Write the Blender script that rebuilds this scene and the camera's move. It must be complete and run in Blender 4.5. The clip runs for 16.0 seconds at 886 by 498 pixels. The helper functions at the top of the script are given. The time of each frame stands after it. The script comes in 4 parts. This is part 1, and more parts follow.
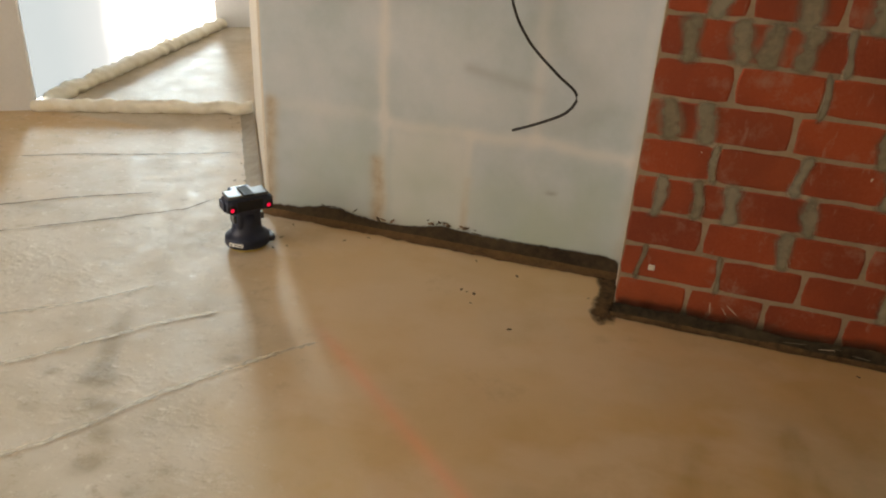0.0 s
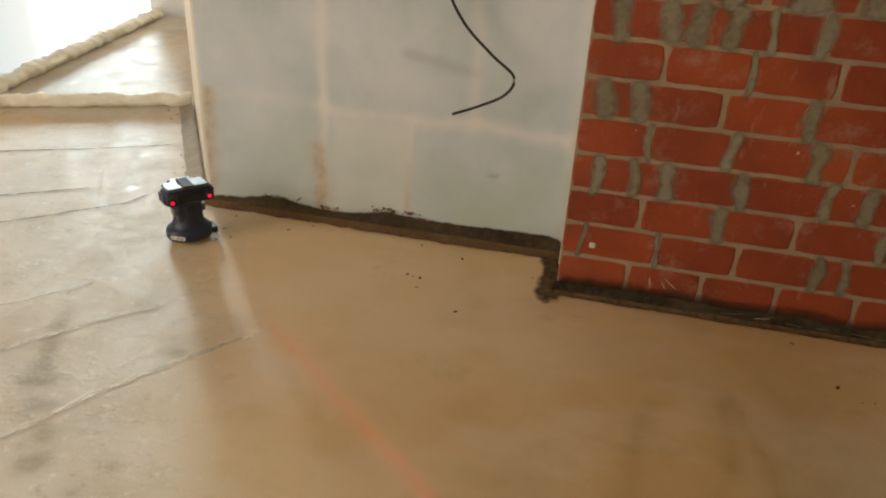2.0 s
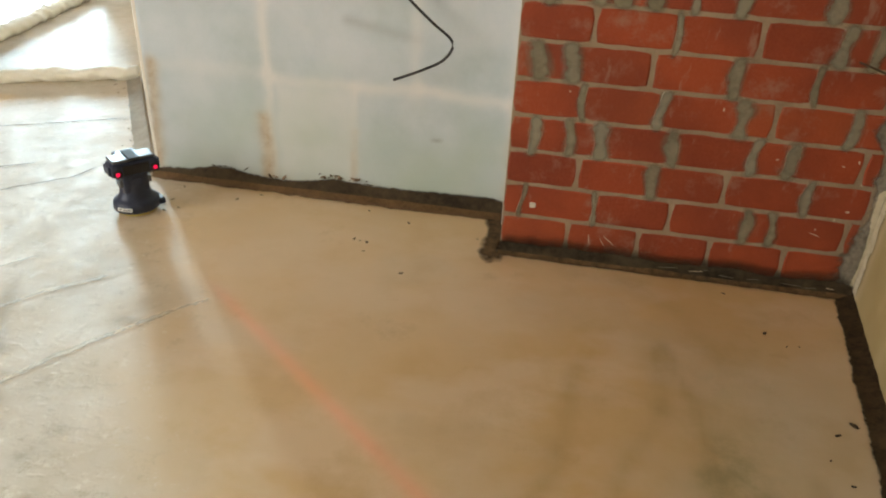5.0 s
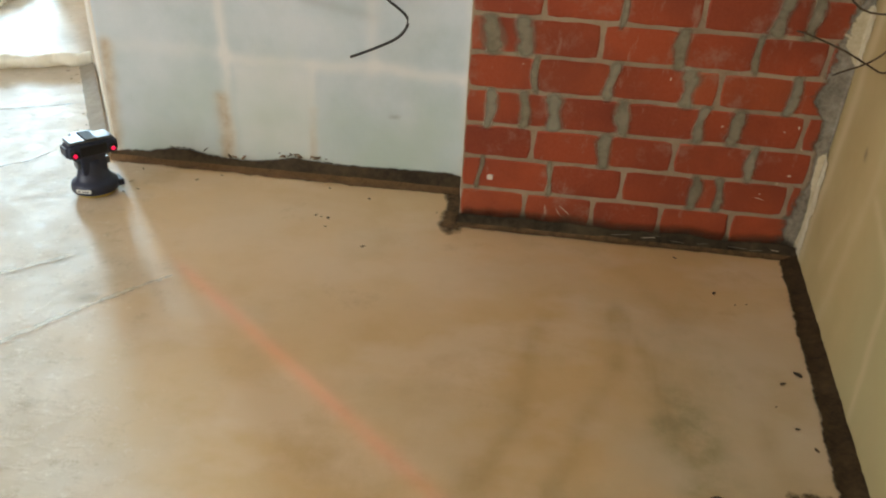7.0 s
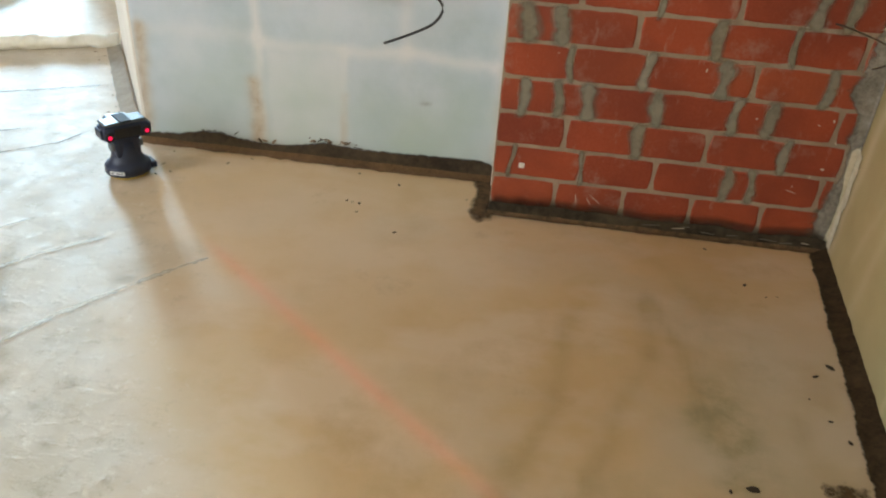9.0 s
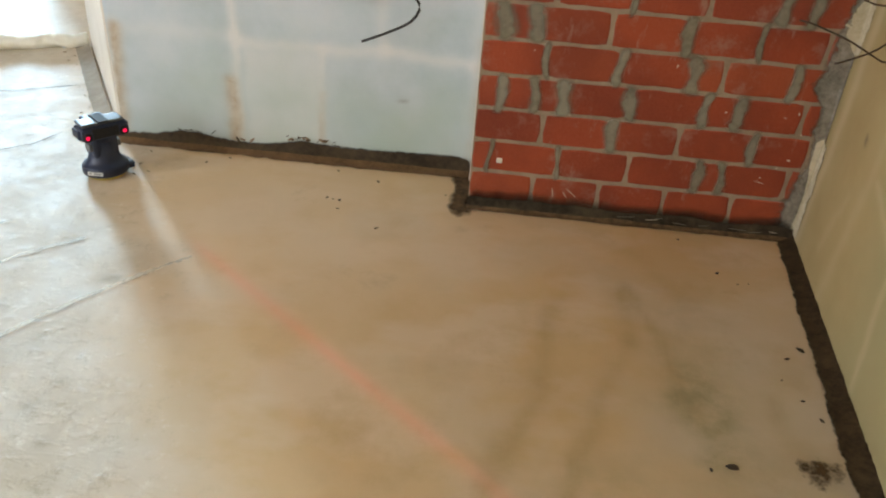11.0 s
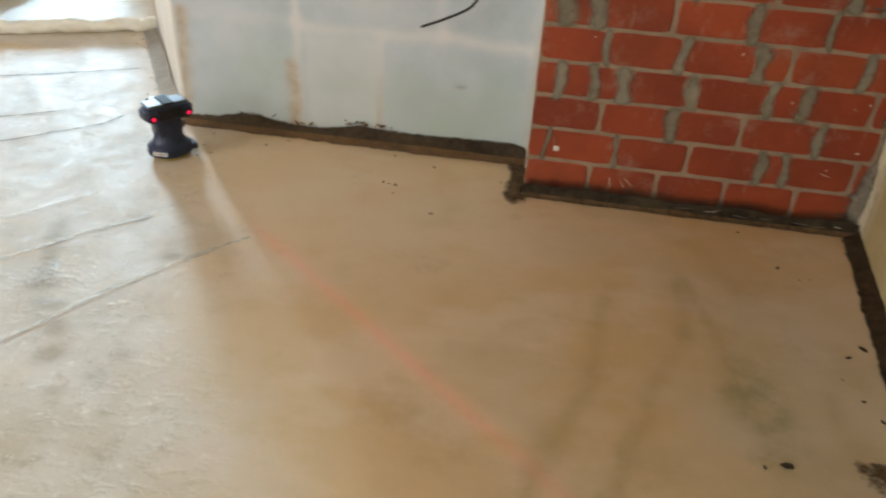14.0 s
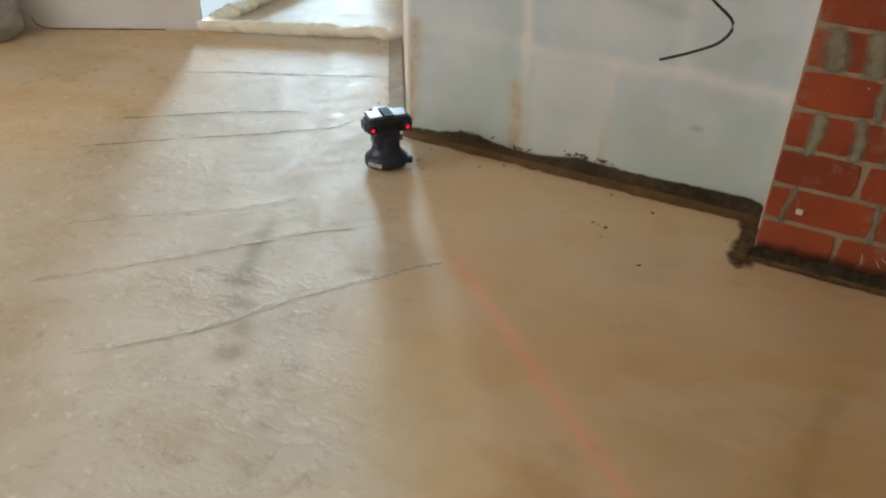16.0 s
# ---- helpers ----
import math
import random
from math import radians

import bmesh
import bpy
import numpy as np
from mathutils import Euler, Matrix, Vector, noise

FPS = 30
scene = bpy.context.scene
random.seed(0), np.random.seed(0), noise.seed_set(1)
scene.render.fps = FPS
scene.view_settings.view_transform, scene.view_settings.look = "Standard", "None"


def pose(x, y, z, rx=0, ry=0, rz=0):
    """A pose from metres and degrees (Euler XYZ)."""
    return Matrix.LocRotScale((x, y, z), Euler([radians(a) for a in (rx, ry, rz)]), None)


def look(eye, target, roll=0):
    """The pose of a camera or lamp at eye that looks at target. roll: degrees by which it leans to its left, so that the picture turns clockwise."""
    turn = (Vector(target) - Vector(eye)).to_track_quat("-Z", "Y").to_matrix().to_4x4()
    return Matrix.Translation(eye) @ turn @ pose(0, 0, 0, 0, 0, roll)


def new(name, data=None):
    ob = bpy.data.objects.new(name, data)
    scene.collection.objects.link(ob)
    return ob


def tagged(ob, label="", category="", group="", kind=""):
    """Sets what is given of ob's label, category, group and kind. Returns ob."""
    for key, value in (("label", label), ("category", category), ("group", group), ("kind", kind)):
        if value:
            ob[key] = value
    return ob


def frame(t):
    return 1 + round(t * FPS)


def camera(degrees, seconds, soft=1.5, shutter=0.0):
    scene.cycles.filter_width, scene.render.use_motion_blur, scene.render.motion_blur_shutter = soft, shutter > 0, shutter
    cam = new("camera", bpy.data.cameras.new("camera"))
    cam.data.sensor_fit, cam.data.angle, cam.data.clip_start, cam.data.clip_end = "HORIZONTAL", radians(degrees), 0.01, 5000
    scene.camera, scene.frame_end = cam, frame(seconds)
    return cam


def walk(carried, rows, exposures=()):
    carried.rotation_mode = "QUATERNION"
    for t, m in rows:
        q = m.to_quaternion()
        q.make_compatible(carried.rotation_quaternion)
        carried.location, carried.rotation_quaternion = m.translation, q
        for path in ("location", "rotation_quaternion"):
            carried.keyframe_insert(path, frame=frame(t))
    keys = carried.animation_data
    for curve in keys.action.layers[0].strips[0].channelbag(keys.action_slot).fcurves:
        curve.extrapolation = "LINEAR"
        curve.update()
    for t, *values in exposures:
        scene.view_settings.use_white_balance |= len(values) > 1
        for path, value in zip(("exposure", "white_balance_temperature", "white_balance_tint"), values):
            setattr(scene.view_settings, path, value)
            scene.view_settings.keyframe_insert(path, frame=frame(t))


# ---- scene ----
cam = camera(59.3, 16.0, 2.0, 0.35)
PATH = [
    (0, (0.157, 0.633, 1.509), (-0.33, 2.341, 0.591), 3.4),
    (0.5, (0.174, 0.632, 1.51), (-0.286, 2.349, 0.592), 3.8),
    (1, (0.185, 0.628, 1.509), (-0.245, 2.351, 0.589), 3.7),
    (1.5, (0.187, 0.624, 1.515), (-0.211, 2.343, 0.575), 3.5),
    (2, (0.192, 0.621, 1.509), (-0.173, 2.348, 0.568), 3.2),
    (2.5, (0.204, 0.612, 1.507), (-0.08, 2.348, 0.554), 2.9),
    (3, (0.244, 0.601, 1.505), (0.012, 2.344, 0.551), 3.4),
    (3.5, (0.272, 0.583, 1.501), (0.032, 2.315, 0.53), 3.4),
    (4, (0.285, 0.576, 1.507), (0.012, 2.293, 0.519), 3.1),
    (4.2, (0.287, 0.576, 1.51), (0.007, 2.289, 0.516), 2.9),
    (6.3, (0.315, 0.511, 1.503), (0.057, 2.225, 0.504), 3.0),
    (6.5, (0.311, 0.501, 1.491), (0.075, 2.213, 0.486), 3.0),
    (7, (0.318, 0.473, 1.476), (0.14, 2.19, 0.467), 3.1),
    (7.5, (0.315, 0.466, 1.488), (0.203, 2.179, 0.462), 4.2),
    (8, (0.272, 0.449, 1.493), (0.109, 2.153, 0.46), 4.0),
    (8.5, (0.24, 0.447, 1.493), (0.033, 2.143, 0.455), 3.6),
    (9, (0.23, 0.448, 1.486), (0.038, 2.144, 0.444), 3.8),
    (11.3, (0.178, 0.388, 1.5), (0.075, 2.092, 0.458), 4.3),
    (11.5, (0.183, 0.394, 1.499), (0.029, 2.093, 0.456), 4.0),
    (12, (0.188, 0.413, 1.501), (-0.03, 2.105, 0.457), 3.5),
    (12.5, (0.193, 0.42, 1.506), (-0.052, 2.097, 0.446), 3.5),
    (13, (0.187, 0.409, 1.499), (0.0, 2.084, 0.423), 4.1),
    (13.5, (0.184, 0.385, 1.489), (0.068, 2.065, 0.41), 4.7),
    (14, (0.179, 0.383, 1.498), (-0.058, 2.052, 0.421), 3.4),
    (14.5, (0.212, 0.436, 1.492), (-0.318, 2.034, 0.413), 3.0),
    (15, (0.232, 0.479, 1.482), (-0.432, 2.03, 0.408), 3.0),
    (15.5, (0.231, 0.514, 1.486), (-0.545, 1.997, 0.391), 1.8),
    (16, (0.205, 0.62, 1.476), (-0.578, 2.119, 0.408), 1.5),
]
EXPOSURES = [(0.0, -0.02, 8200, 19), (1.5, 0.04, 8250, 19), (3.0, 0.39, 8000, 16), (4.0, 0.51, 7500, 14), (7.5, 0.58, 6650, 11), (9.0, 0.62, 6350, 11), (12.5, 0.56, 6550, 14), (14.0, 0.46, 6650, 15), (15.0, 0.31, 6700, 15), (16.0, 0.09, 6850, 15)]
walk(cam, [(t, look(eye, target, roll)) for t, eye, target, roll in PATH], EXPOSURES)

# ---- world and large lights ----
world = bpy.data.worlds.new("overcast_sky")
world.use_nodes = True
scene.world = world
sky = world.node_tree.nodes.new("ShaderNodeTexSky")
sky.sky_type, sky.sun_disc = "NISHITA", False
sky.sun_elevation, sky.sun_rotation = radians(11), radians(-35.1)
world.node_tree.links.new(sky.outputs[0], world.node_tree.nodes["Background"].inputs[0])
world.node_tree.nodes["Background"].inputs[1].default_value = 0.15
SKY_GLOW = 5.0          # hazy brightness outside the glazing
ROOM_WINDOW = 87.0     # watts through the window behind the walker
hazy = bpy.data.lights.new("hazy_sun", "SUN")
hazy.energy, hazy.angle, hazy.color = 3.3, radians(7.5), (0.50, 0.79, 1.0)
new("hazy_sun", hazy).matrix_world = look((-5.65, 8.05, 1.9), (0, 0, 0))

# ---- plan (metres) ----
HEIGHT = 2.6
BRICK_Y, BRICK_L, BRICK_R = 3.2, 0.088, 1.40
BOARD_Y, BOARD_L = 3.5, -1.515
JAMB_L, JAMB_R = Vector((-3.40, 4.185)), Vector((-2.25, 4.69))
FACADE = (JAMB_R - JAMB_L).normalized()
OUT = Vector((-FACADE.y, FACADE.x))
FAR_CORNER = Vector((-3.74, 6.67))
GLAZING = (FAR_CORNER - JAMB_L).normalized()


def yellow_x(y):
    """The right-hand wall leans a little out of square."""
    return 1.395 + (y - 3.2) * 0.108


# ---- materials ----
def nodes_of(name):
    m = bpy.data.materials.new(name)
    m.use_nodes = True
    t = m.node_tree
    return m, t, t.nodes["Principled BSDF"]


def add(t, kind, **inputs):
    n = t.nodes.new(kind)
    for k, v in inputs.items():
        n.inputs[k.replace("_", " ")].default_value = v
    return n


def noise_at(t, scale, detail=6.0, rough=0.6, stretch=None, coords="Object"):
    tc = t.nodes.new("ShaderNodeTexCoord")
    n = add(t, "ShaderNodeTexNoise", Scale=scale, Detail=detail, Roughness=rough)
    src = tc.outputs[coords]
    if stretch:
        mp = t.nodes.new("ShaderNodeMapping")
        mp.inputs["Scale"].default_value = stretch
        t.links.new(src, mp.inputs["Vector"])
        src = mp.outputs["Vector"]
    t.links.new(src, n.inputs["Vector"])
    return n.outputs["Fac"]


def ramp(t, fac, stops):
    r = t.nodes.new("ShaderNodeValToRGB")
    el = r.color_ramp.elements
    while len(el) < len(stops):
        el.new(0.5)
    for e, (p, c) in zip(el, stops):
        e.position, e.color = p, (*c, 1) if len(c) == 3 else c
    t.links.new(fac, r.inputs["Fac"])
    return r.outputs["Color"]


def grey(v):
    return (v, v, v)


def mix(t, fac, a, b, mode="MIX"):
    m = t.nodes.new("ShaderNodeMix")
    m.data_type, m.blend_type = "RGBA", mode
    for sock, v in ((m.inputs[0], fac), (m.inputs[6], a), (m.inputs[7], b)):
        if isinstance(v, (int, float)):
            sock.default_value = v
        elif isinstance(v, tuple):
            sock.default_value = (*v, 1) if len(v) == 3 else v
        else:
            t.links.new(v, sock)
    return m.outputs[2]


def attr(t, name):
    a = t.nodes.new("ShaderNodeAttribute")
    a.attribute_name = name
    return a.outputs["Fac"]


def math_node(t, op, a, b=0.0):
    m = t.nodes.new("ShaderNodeMath")
    m.operation = op
    for sock, v in zip(m.inputs, (a, b)):
        if isinstance(v, (int, float)):
            sock.default_value = v
        else:
            t.links.new(v, sock)
    return m.outputs[0]


def bump(t, p, height, strength, distance=0.01):
    b = add(t, "ShaderNodeBump", Strength=strength, Distance=distance)
    t.links.new(height, b.inputs["Height"])
    t.links.new(b.outputs["Normal"], p.inputs["Normal"])


def surface(name, dark, light, rough=(0.5, 0.7), scale=6.0, fine=60.0, relief=0.2, metal=0.0, coords="Object", depth=0.004):
    """A plain surface with a broad and a fine variation of its colour, roughness and relief."""
    m, t, p = nodes_of(name)
    broad, grain = noise_at(t, scale, coords=coords), noise_at(t, fine, coords=coords)
    both = math_node(t, "ADD", math_node(t, "MULTIPLY", broad, 0.65), math_node(t, "MULTIPLY", grain, 0.35))
    t.links.new(ramp(t, both, [(0.3, dark), (0.7, light)]), p.inputs["Base Color"])
    t.links.new(ramp(t, both, [(0.3, grey(rough[0])), (0.7, grey(rough[1]))]), p.inputs["Roughness"])
    p.inputs["Metallic"].default_value = metal
    bump(t, p, both, relief, depth)
    return m


def floor_material():
    """Screed with a primer: tan, dull sheen, trowelled, stained along old puddles and footmarks."""
    m, t, p = nodes_of("primed_screed")
    broad = noise_at(t, 0.9, 6.0, 0.6)
    mid = noise_at(t, 3.6, 8.0, 0.62)
    fine = noise_at(t, 60.0, 4.0, 0.6)
    cloud = noise_at(t, 2.1, 4.0, 0.5, (1.0, 1.6, 1.0))
    col = ramp(t, broad, [(0.36, (0.60, 0.395, 0.185)), (0.5, (0.67, 0.465, 0.25)), (0.64, (0.71, 0.525, 0.32))])
    col = mix(t, ramp(t, cloud, [(0.46, grey(0)), (0.60, grey(0.8))]), col, (0.72, 0.545, 0.37))
    col = mix(t, ramp(t, mid, [(0.50, grey(0)), (0.68, grey(0.6))]), col, (0.54, 0.355, 0.165))
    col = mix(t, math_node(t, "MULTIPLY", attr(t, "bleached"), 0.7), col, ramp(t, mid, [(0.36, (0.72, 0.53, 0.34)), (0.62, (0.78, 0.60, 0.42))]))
    # Left part of this grey paints in the daylight pool on tan screed.
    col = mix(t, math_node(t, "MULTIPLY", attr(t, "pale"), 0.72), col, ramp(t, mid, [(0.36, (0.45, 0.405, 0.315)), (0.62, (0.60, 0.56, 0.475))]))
    chips = ramp(t, noise_at(t, 13.0, 9.0, 0.75), [(0.55, grey(0)), (0.64, grey(1))])
    col = mix(t, math_node(t, "MULTIPLY", math_node(t, "MULTIPLY", chips, attr(t, "worn")), 0.5), col, (0.36, 0.28, 0.17))
    light = ramp(t, noise_at(t, 19.0, 8.0, 0.75), [(0.57, grey(0)), (0.65, grey(1))])
    col = mix(t, math_node(t, "MULTIPLY", math_node(t, "MULTIPLY", light, attr(t, "worn")), 0.5), col, (0.80, 0.74, 0.62))
    spots = ramp(t, noise_at(t, 2.6, 10.0, 0.7), [(0.60, grey(0)), (0.72, grey(1))])
    col = mix(t, math_node(t, "MULTIPLY", spots, 0.3), col, (0.36, 0.23, 0.10))
    col = mix(t, math_node(t, "MULTIPLY", math_node(t, "MULTIPLY", attr(t, "stain"), ramp(t, noise_at(t, 11.0, 6.0, 0.65), [(0.36, grey(0.65)), (0.6, grey(1))])), 0.46), col, (0.35, 0.24, 0.095))
    col = mix(t, math_node(t, "MULTIPLY", math_node(t, "MULTIPLY", attr(t, "mould"), ramp(t, noise_at(t, 10.0, 6.0, 0.65), [(0.38, grey(0.3)), (0.62, grey(1))])), 0.80), col, (0.33, 0.285, 0.16))
    col = mix(t, math_node(t, "MULTIPLY", math_node(t, "MULTIPLY", attr(t, "grime"), ramp(t, noise_at(t, 30.0, 6.0, 0.65), [(0.36, grey(0.55)), (0.6, grey(1))])), 0.48), col, (0.20, 0.165, 0.115))
    t.links.new(col, p.inputs["Base Color"])
    p.inputs["Specular IOR Level"].default_value = 0.30
    wet = ramp(t, noise_at(t, 7.0, 8.0, 0.7), [(0.40, grey(0.70)), (0.66, grey(0.58))])
    sheen = math_node(t, "MULTIPLY", ramp(t, noise_at(t, 15.0, 8.0, 0.75), [(0.54, grey(0)), (0.66, grey(0.16))]), attr(t, "worn"))
    pools = math_node(t, "MULTIPLY", ramp(t, noise_at(t, 34.0, 6.0, 0.7, (1.0, 0.6, 1.0)), [(0.57, grey(0)), (0.66, grey(0.16))]), attr(t, "glossy"))
    t.links.new(math_node(t, "SUBTRACT", math_node(t, "SUBTRACT", wet, sheen), pools), p.inputs["Roughness"])
    flakes = ramp(t, noise_at(t, 24.0, 6.0, 0.6, (0.8, 1.3, 1.0)), [(0.50, grey(0)), (0.62, grey(1))])
    lumps = ramp(t, noise_at(t, 7.0, 5.0, 0.55, (1.3, 0.8, 1.0)), [(0.46, grey(0)), (0.66, grey(1))])
    pits = ramp(t, noise_at(t, 9.0, 8.0, 0.7), [(0.58, grey(0)), (0.66, grey(1))])
    patches = ramp(t, noise_at(t, 2.4, 4.0, 0.6), [(0.40, grey(0.10)), (0.60, grey(1))])
    flakes = math_node(t, "ADD", math_node(t, "MULTIPLY", flakes, patches), math_node(t, "MULTIPLY", lumps, 0.9))
    worn = math_node(t, "MULTIPLY", math_node(t, "ADD", flakes, pits), math_node(t, "ADD", math_node(t, "MULTIPLY", attr(t, "worn"), attr(t, "rough")), 0.05))
    bump(t, p, math_node(t, "ADD", worn, math_node(t, "MULTIPLY", fine, 0.05)), 0.38, 0.003)
    return m


def board_material():
    """Green-grey plasterboard with filled joints, damp stains and a rusty cream edge."""
    m, t, p = nodes_of("plasterboard")
    broad, fine = noise_at(t, 2.2, 6.0, 0.6), noise_at(t, 90.0, 4.0, 0.6)
    col = ramp(t, broad, [(0.36, (0.49, 0.575, 0.60)), (0.5, (0.58, 0.645, 0.685)), (0.64, (0.655, 0.70, 0.745))])
    col = mix(t, math_node(t, "MULTIPLY", attr(t, "filler"), 0.9), col, (0.80, 0.785, 0.775))
    col = mix(t, math_node(t, "MULTIPLY", attr(t, "green"), 0.85), col, (0.47, 0.57, 0.50))
    col = mix(t, math_node(t, "MULTIPLY", attr(t, "rust"), 0.85), col, ramp(t, noise_at(t, 14.0, 6.0, 0.65), [(0.4, (0.46, 0.33, 0.19)), (0.6, (0.60, 0.51, 0.38))]))
    col = mix(t, math_node(t, "MULTIPLY", attr(t, "damp"), 0.7), col, (0.10, 0.08, 0.06))
    col = mix(t, math_node(t, "MULTIPLY", fine, 0.12), col, (0.4, 0.4, 0.38))
    t.links.new(col, p.inputs["Base Color"])
    p.inputs["Roughness"].default_value = 0.75
    bump(t, p, math_node(t, "ADD", math_node(t, "MULTIPLY", attr(t, "filler"), 0.5), math_node(t, "MULTIPLY", fine, 0.12)), 0.35, 0.004)
    return m


def brick_material():
    m, t, p = nodes_of("red_brick")
    info = t.nodes.new("ShaderNodeObjectInfo")
    base = ramp(t, info.outputs["Random"], [(0.0, (0.265, 0.039, 0.011)), (0.35, (0.37, 0.061, 0.016)), (0.7, (0.32, 0.048, 0.013)), (1.0, (0.355, 0.068, 0.019))])
    grain, blot_ = noise_at(t, 90.0, 4.0, 0.65), noise_at(t, 7.0, 9.0, 0.7)
    col = mix(t, ramp(t, grain, [(0.35, grey(0)), (0.75, grey(0.35))]), base, (0.43, 0.11, 0.055))
    col = mix(t, ramp(t, noise_at(t, 3.2, 6.0, 0.55), [(0.40, grey(0.6)), (0.6, grey(0))]), col, (0.20, 0.032, 0.013))
    col = mix(t, ramp(t, blot_, [(0.55, grey(0)), (0.70, grey(0.6))]), col, (0.36, 0.20, 0.14))
    streak = noise_at(t, 16.0, 8.0, 0.7, (1.0, 1.0, 0.35))
    col = mix(t, ramp(t, streak, [(0.60, grey(0)), (0.72, grey(0.5))]), col, (0.40, 0.30, 0.22))
    t.links.new(col, p.inputs["Base Color"])
    p.inputs["Roughness"].default_value = 0.78
    bump(t, p, math_node(t, "ADD", grain, blot_), 0.35, 0.003)
    return m


def glow_material():
    """Overcast sky outside: white, a little bluer near the building."""
    m = bpy.data.materials.new("bright_sky")
    m.use_nodes = True
    t = m.node_tree
    t.nodes.clear()
    e, o = t.nodes.new("ShaderNodeEmission"), t.nodes.new("ShaderNodeOutputMaterial")
    e.inputs["Color"].default_value = (0.93, 0.97, 1.0, 1)
    e.inputs["Strength"].default_value = SKY_GLOW
    t.links.new(e.outputs[0], o.inputs[0])
    return m


def glass_material(name, tint, rough):
    m, t, p = nodes_of(name)
    p.inputs["Base Color"].default_value = (*tint, 1)
    p.inputs["Roughness"].default_value = rough
    p.inputs["Transmission Weight"].default_value = 1.0
    p.inputs["IOR"].default_value = 1.02
    return m


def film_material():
    """Milky blue protective film on the glass; paling tint paints in a light gradient."""
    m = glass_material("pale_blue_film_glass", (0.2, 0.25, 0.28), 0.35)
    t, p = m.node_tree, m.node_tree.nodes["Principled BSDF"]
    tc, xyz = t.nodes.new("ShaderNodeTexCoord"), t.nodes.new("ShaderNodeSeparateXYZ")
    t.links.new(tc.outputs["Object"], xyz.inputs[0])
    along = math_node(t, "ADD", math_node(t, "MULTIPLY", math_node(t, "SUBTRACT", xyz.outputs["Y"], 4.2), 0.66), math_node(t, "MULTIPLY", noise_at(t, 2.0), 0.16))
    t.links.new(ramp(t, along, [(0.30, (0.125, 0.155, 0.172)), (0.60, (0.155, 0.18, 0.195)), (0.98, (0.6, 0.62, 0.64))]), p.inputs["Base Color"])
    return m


def ragged(name, dark, light, rough=(0.7, 0.9), scale=12.0, fine=70.0, grit=24.0, thin=0.0, relief=0.5, soft=(0.30, 0.66), tear=1.7, vary=None):
    """A smeared layer with a torn outline: it covers where "cover" is high and breaks up towards its edges."""
    m, t, p = nodes_of(name)
    broad, grain = noise_at(t, scale, 6.0, 0.65), noise_at(t, fine, 5.0, 0.65)
    both = math_node(t, "ADD", math_node(t, "MULTIPLY", broad, 0.6), math_node(t, "MULTIPLY", grain, 0.4))
    col = ramp(t, both, [(0.36, dark), (0.64, light)])
    if vary:
        info = t.nodes.new("ShaderNodeObjectInfo")
        col = mix(t, math_node(t, "MULTIPLY", info.outputs["Random"], 0.75), col, vary)
    t.links.new(col, p.inputs["Base Color"])
    p.inputs["Specular IOR Level"].default_value = 0.2
    t.links.new(ramp(t, both, [(0.36, grey(rough[0])), (0.64, grey(rough[1]))]), p.inputs["Roughness"])
    bump(t, p, both, relief, 0.004)
    torn = math_node(t, "MULTIPLY", math_node(t, "SUBTRACT", noise_at(t, grit, 8.0, 0.7), 0.5), tear)
    fac = ramp(t, math_node(t, "ADD", attr(t, "cover"), torn), [(soft[0], grey(0)), (soft[1], grey(1.0 - thin))])
    clear, both_ = t.nodes.new("ShaderNodeBsdfTransparent"), t.nodes.new("ShaderNodeMixShader")
    t.links.new(fac, both_.inputs[0])
    t.links.new(clear.outputs[0], both_.inputs[1])
    t.links.new(p.outputs[0], both_.inputs[2])
    t.links.new(both_.outputs[0], t.nodes["Material Output"].inputs[0])
    return m


def plastic(name, colour, rough=0.4, fine=200.0):
    return surface(name, tuple(c * 0.85 for c in colour), tuple(min(1, c * 1.15) for c in colour), (rough * 0.85, rough * 1.15), 12.0, fine, 0.1, depth=0.001)


FLOOR, BOARD, BRICK = floor_material(), board_material(), brick_material()
MORTAR = surface("beige_grey_mortar", (0.23, 0.165, 0.105), (0.40, 0.30, 0.21), (0.8, 0.95), 12.0, 90.0, 0.5)
GREY_STRIP = surface("grey_screed_strip", (0.27, 0.225, 0.165), (0.44, 0.385, 0.305), (0.8, 0.95), 9.0, 90.0, 0.4)
SMEAR = ragged("grey_green_mortar", (0.20, 0.175, 0.12), (0.34, 0.295, 0.21), (0.8, 0.95), 14.0, 60.0, 21.0, 0.20, 0.06, (0.10, 0.86), 1.3, (0.35, 0.325, 0.25))
# Trowel ridge with its shaded side painted in as a dark colour.
SHADED_RIDGE = ragged("shaded_trowel_line", (0.17, 0.12, 0.07), (0.34, 0.27, 0.18), (0.7, 0.9), 20.0, 90.0, 14.0, 0.15)
RIDGE = ragged("pale_screed", (0.62, 0.54, 0.40), (0.82, 0.75, 0.61), (0.5, 0.7), 30.0, 90.0, 14.0, 0.35)
MASTIC = surface("black_mastic", (0.016, 0.011, 0.007), (0.065, 0.046, 0.030), (0.5, 0.8), 9.0, 80.0, 0.6)
MASTIC_EDGE = ragged("torn_black_mastic", (0.020, 0.013, 0.006), (0.085, 0.055, 0.027), (0.75, 0.95), 16.0, 60.0, 20.0)
MASTIC_SMOOTH = ragged("smooth_black_mastic", (0.030, 0.020, 0.012), (0.095, 0.066, 0.038), (0.7, 0.9), 5.0, 40.0, 22.0, 0.0, 0.3, (0.30, 0.60), 0.75)
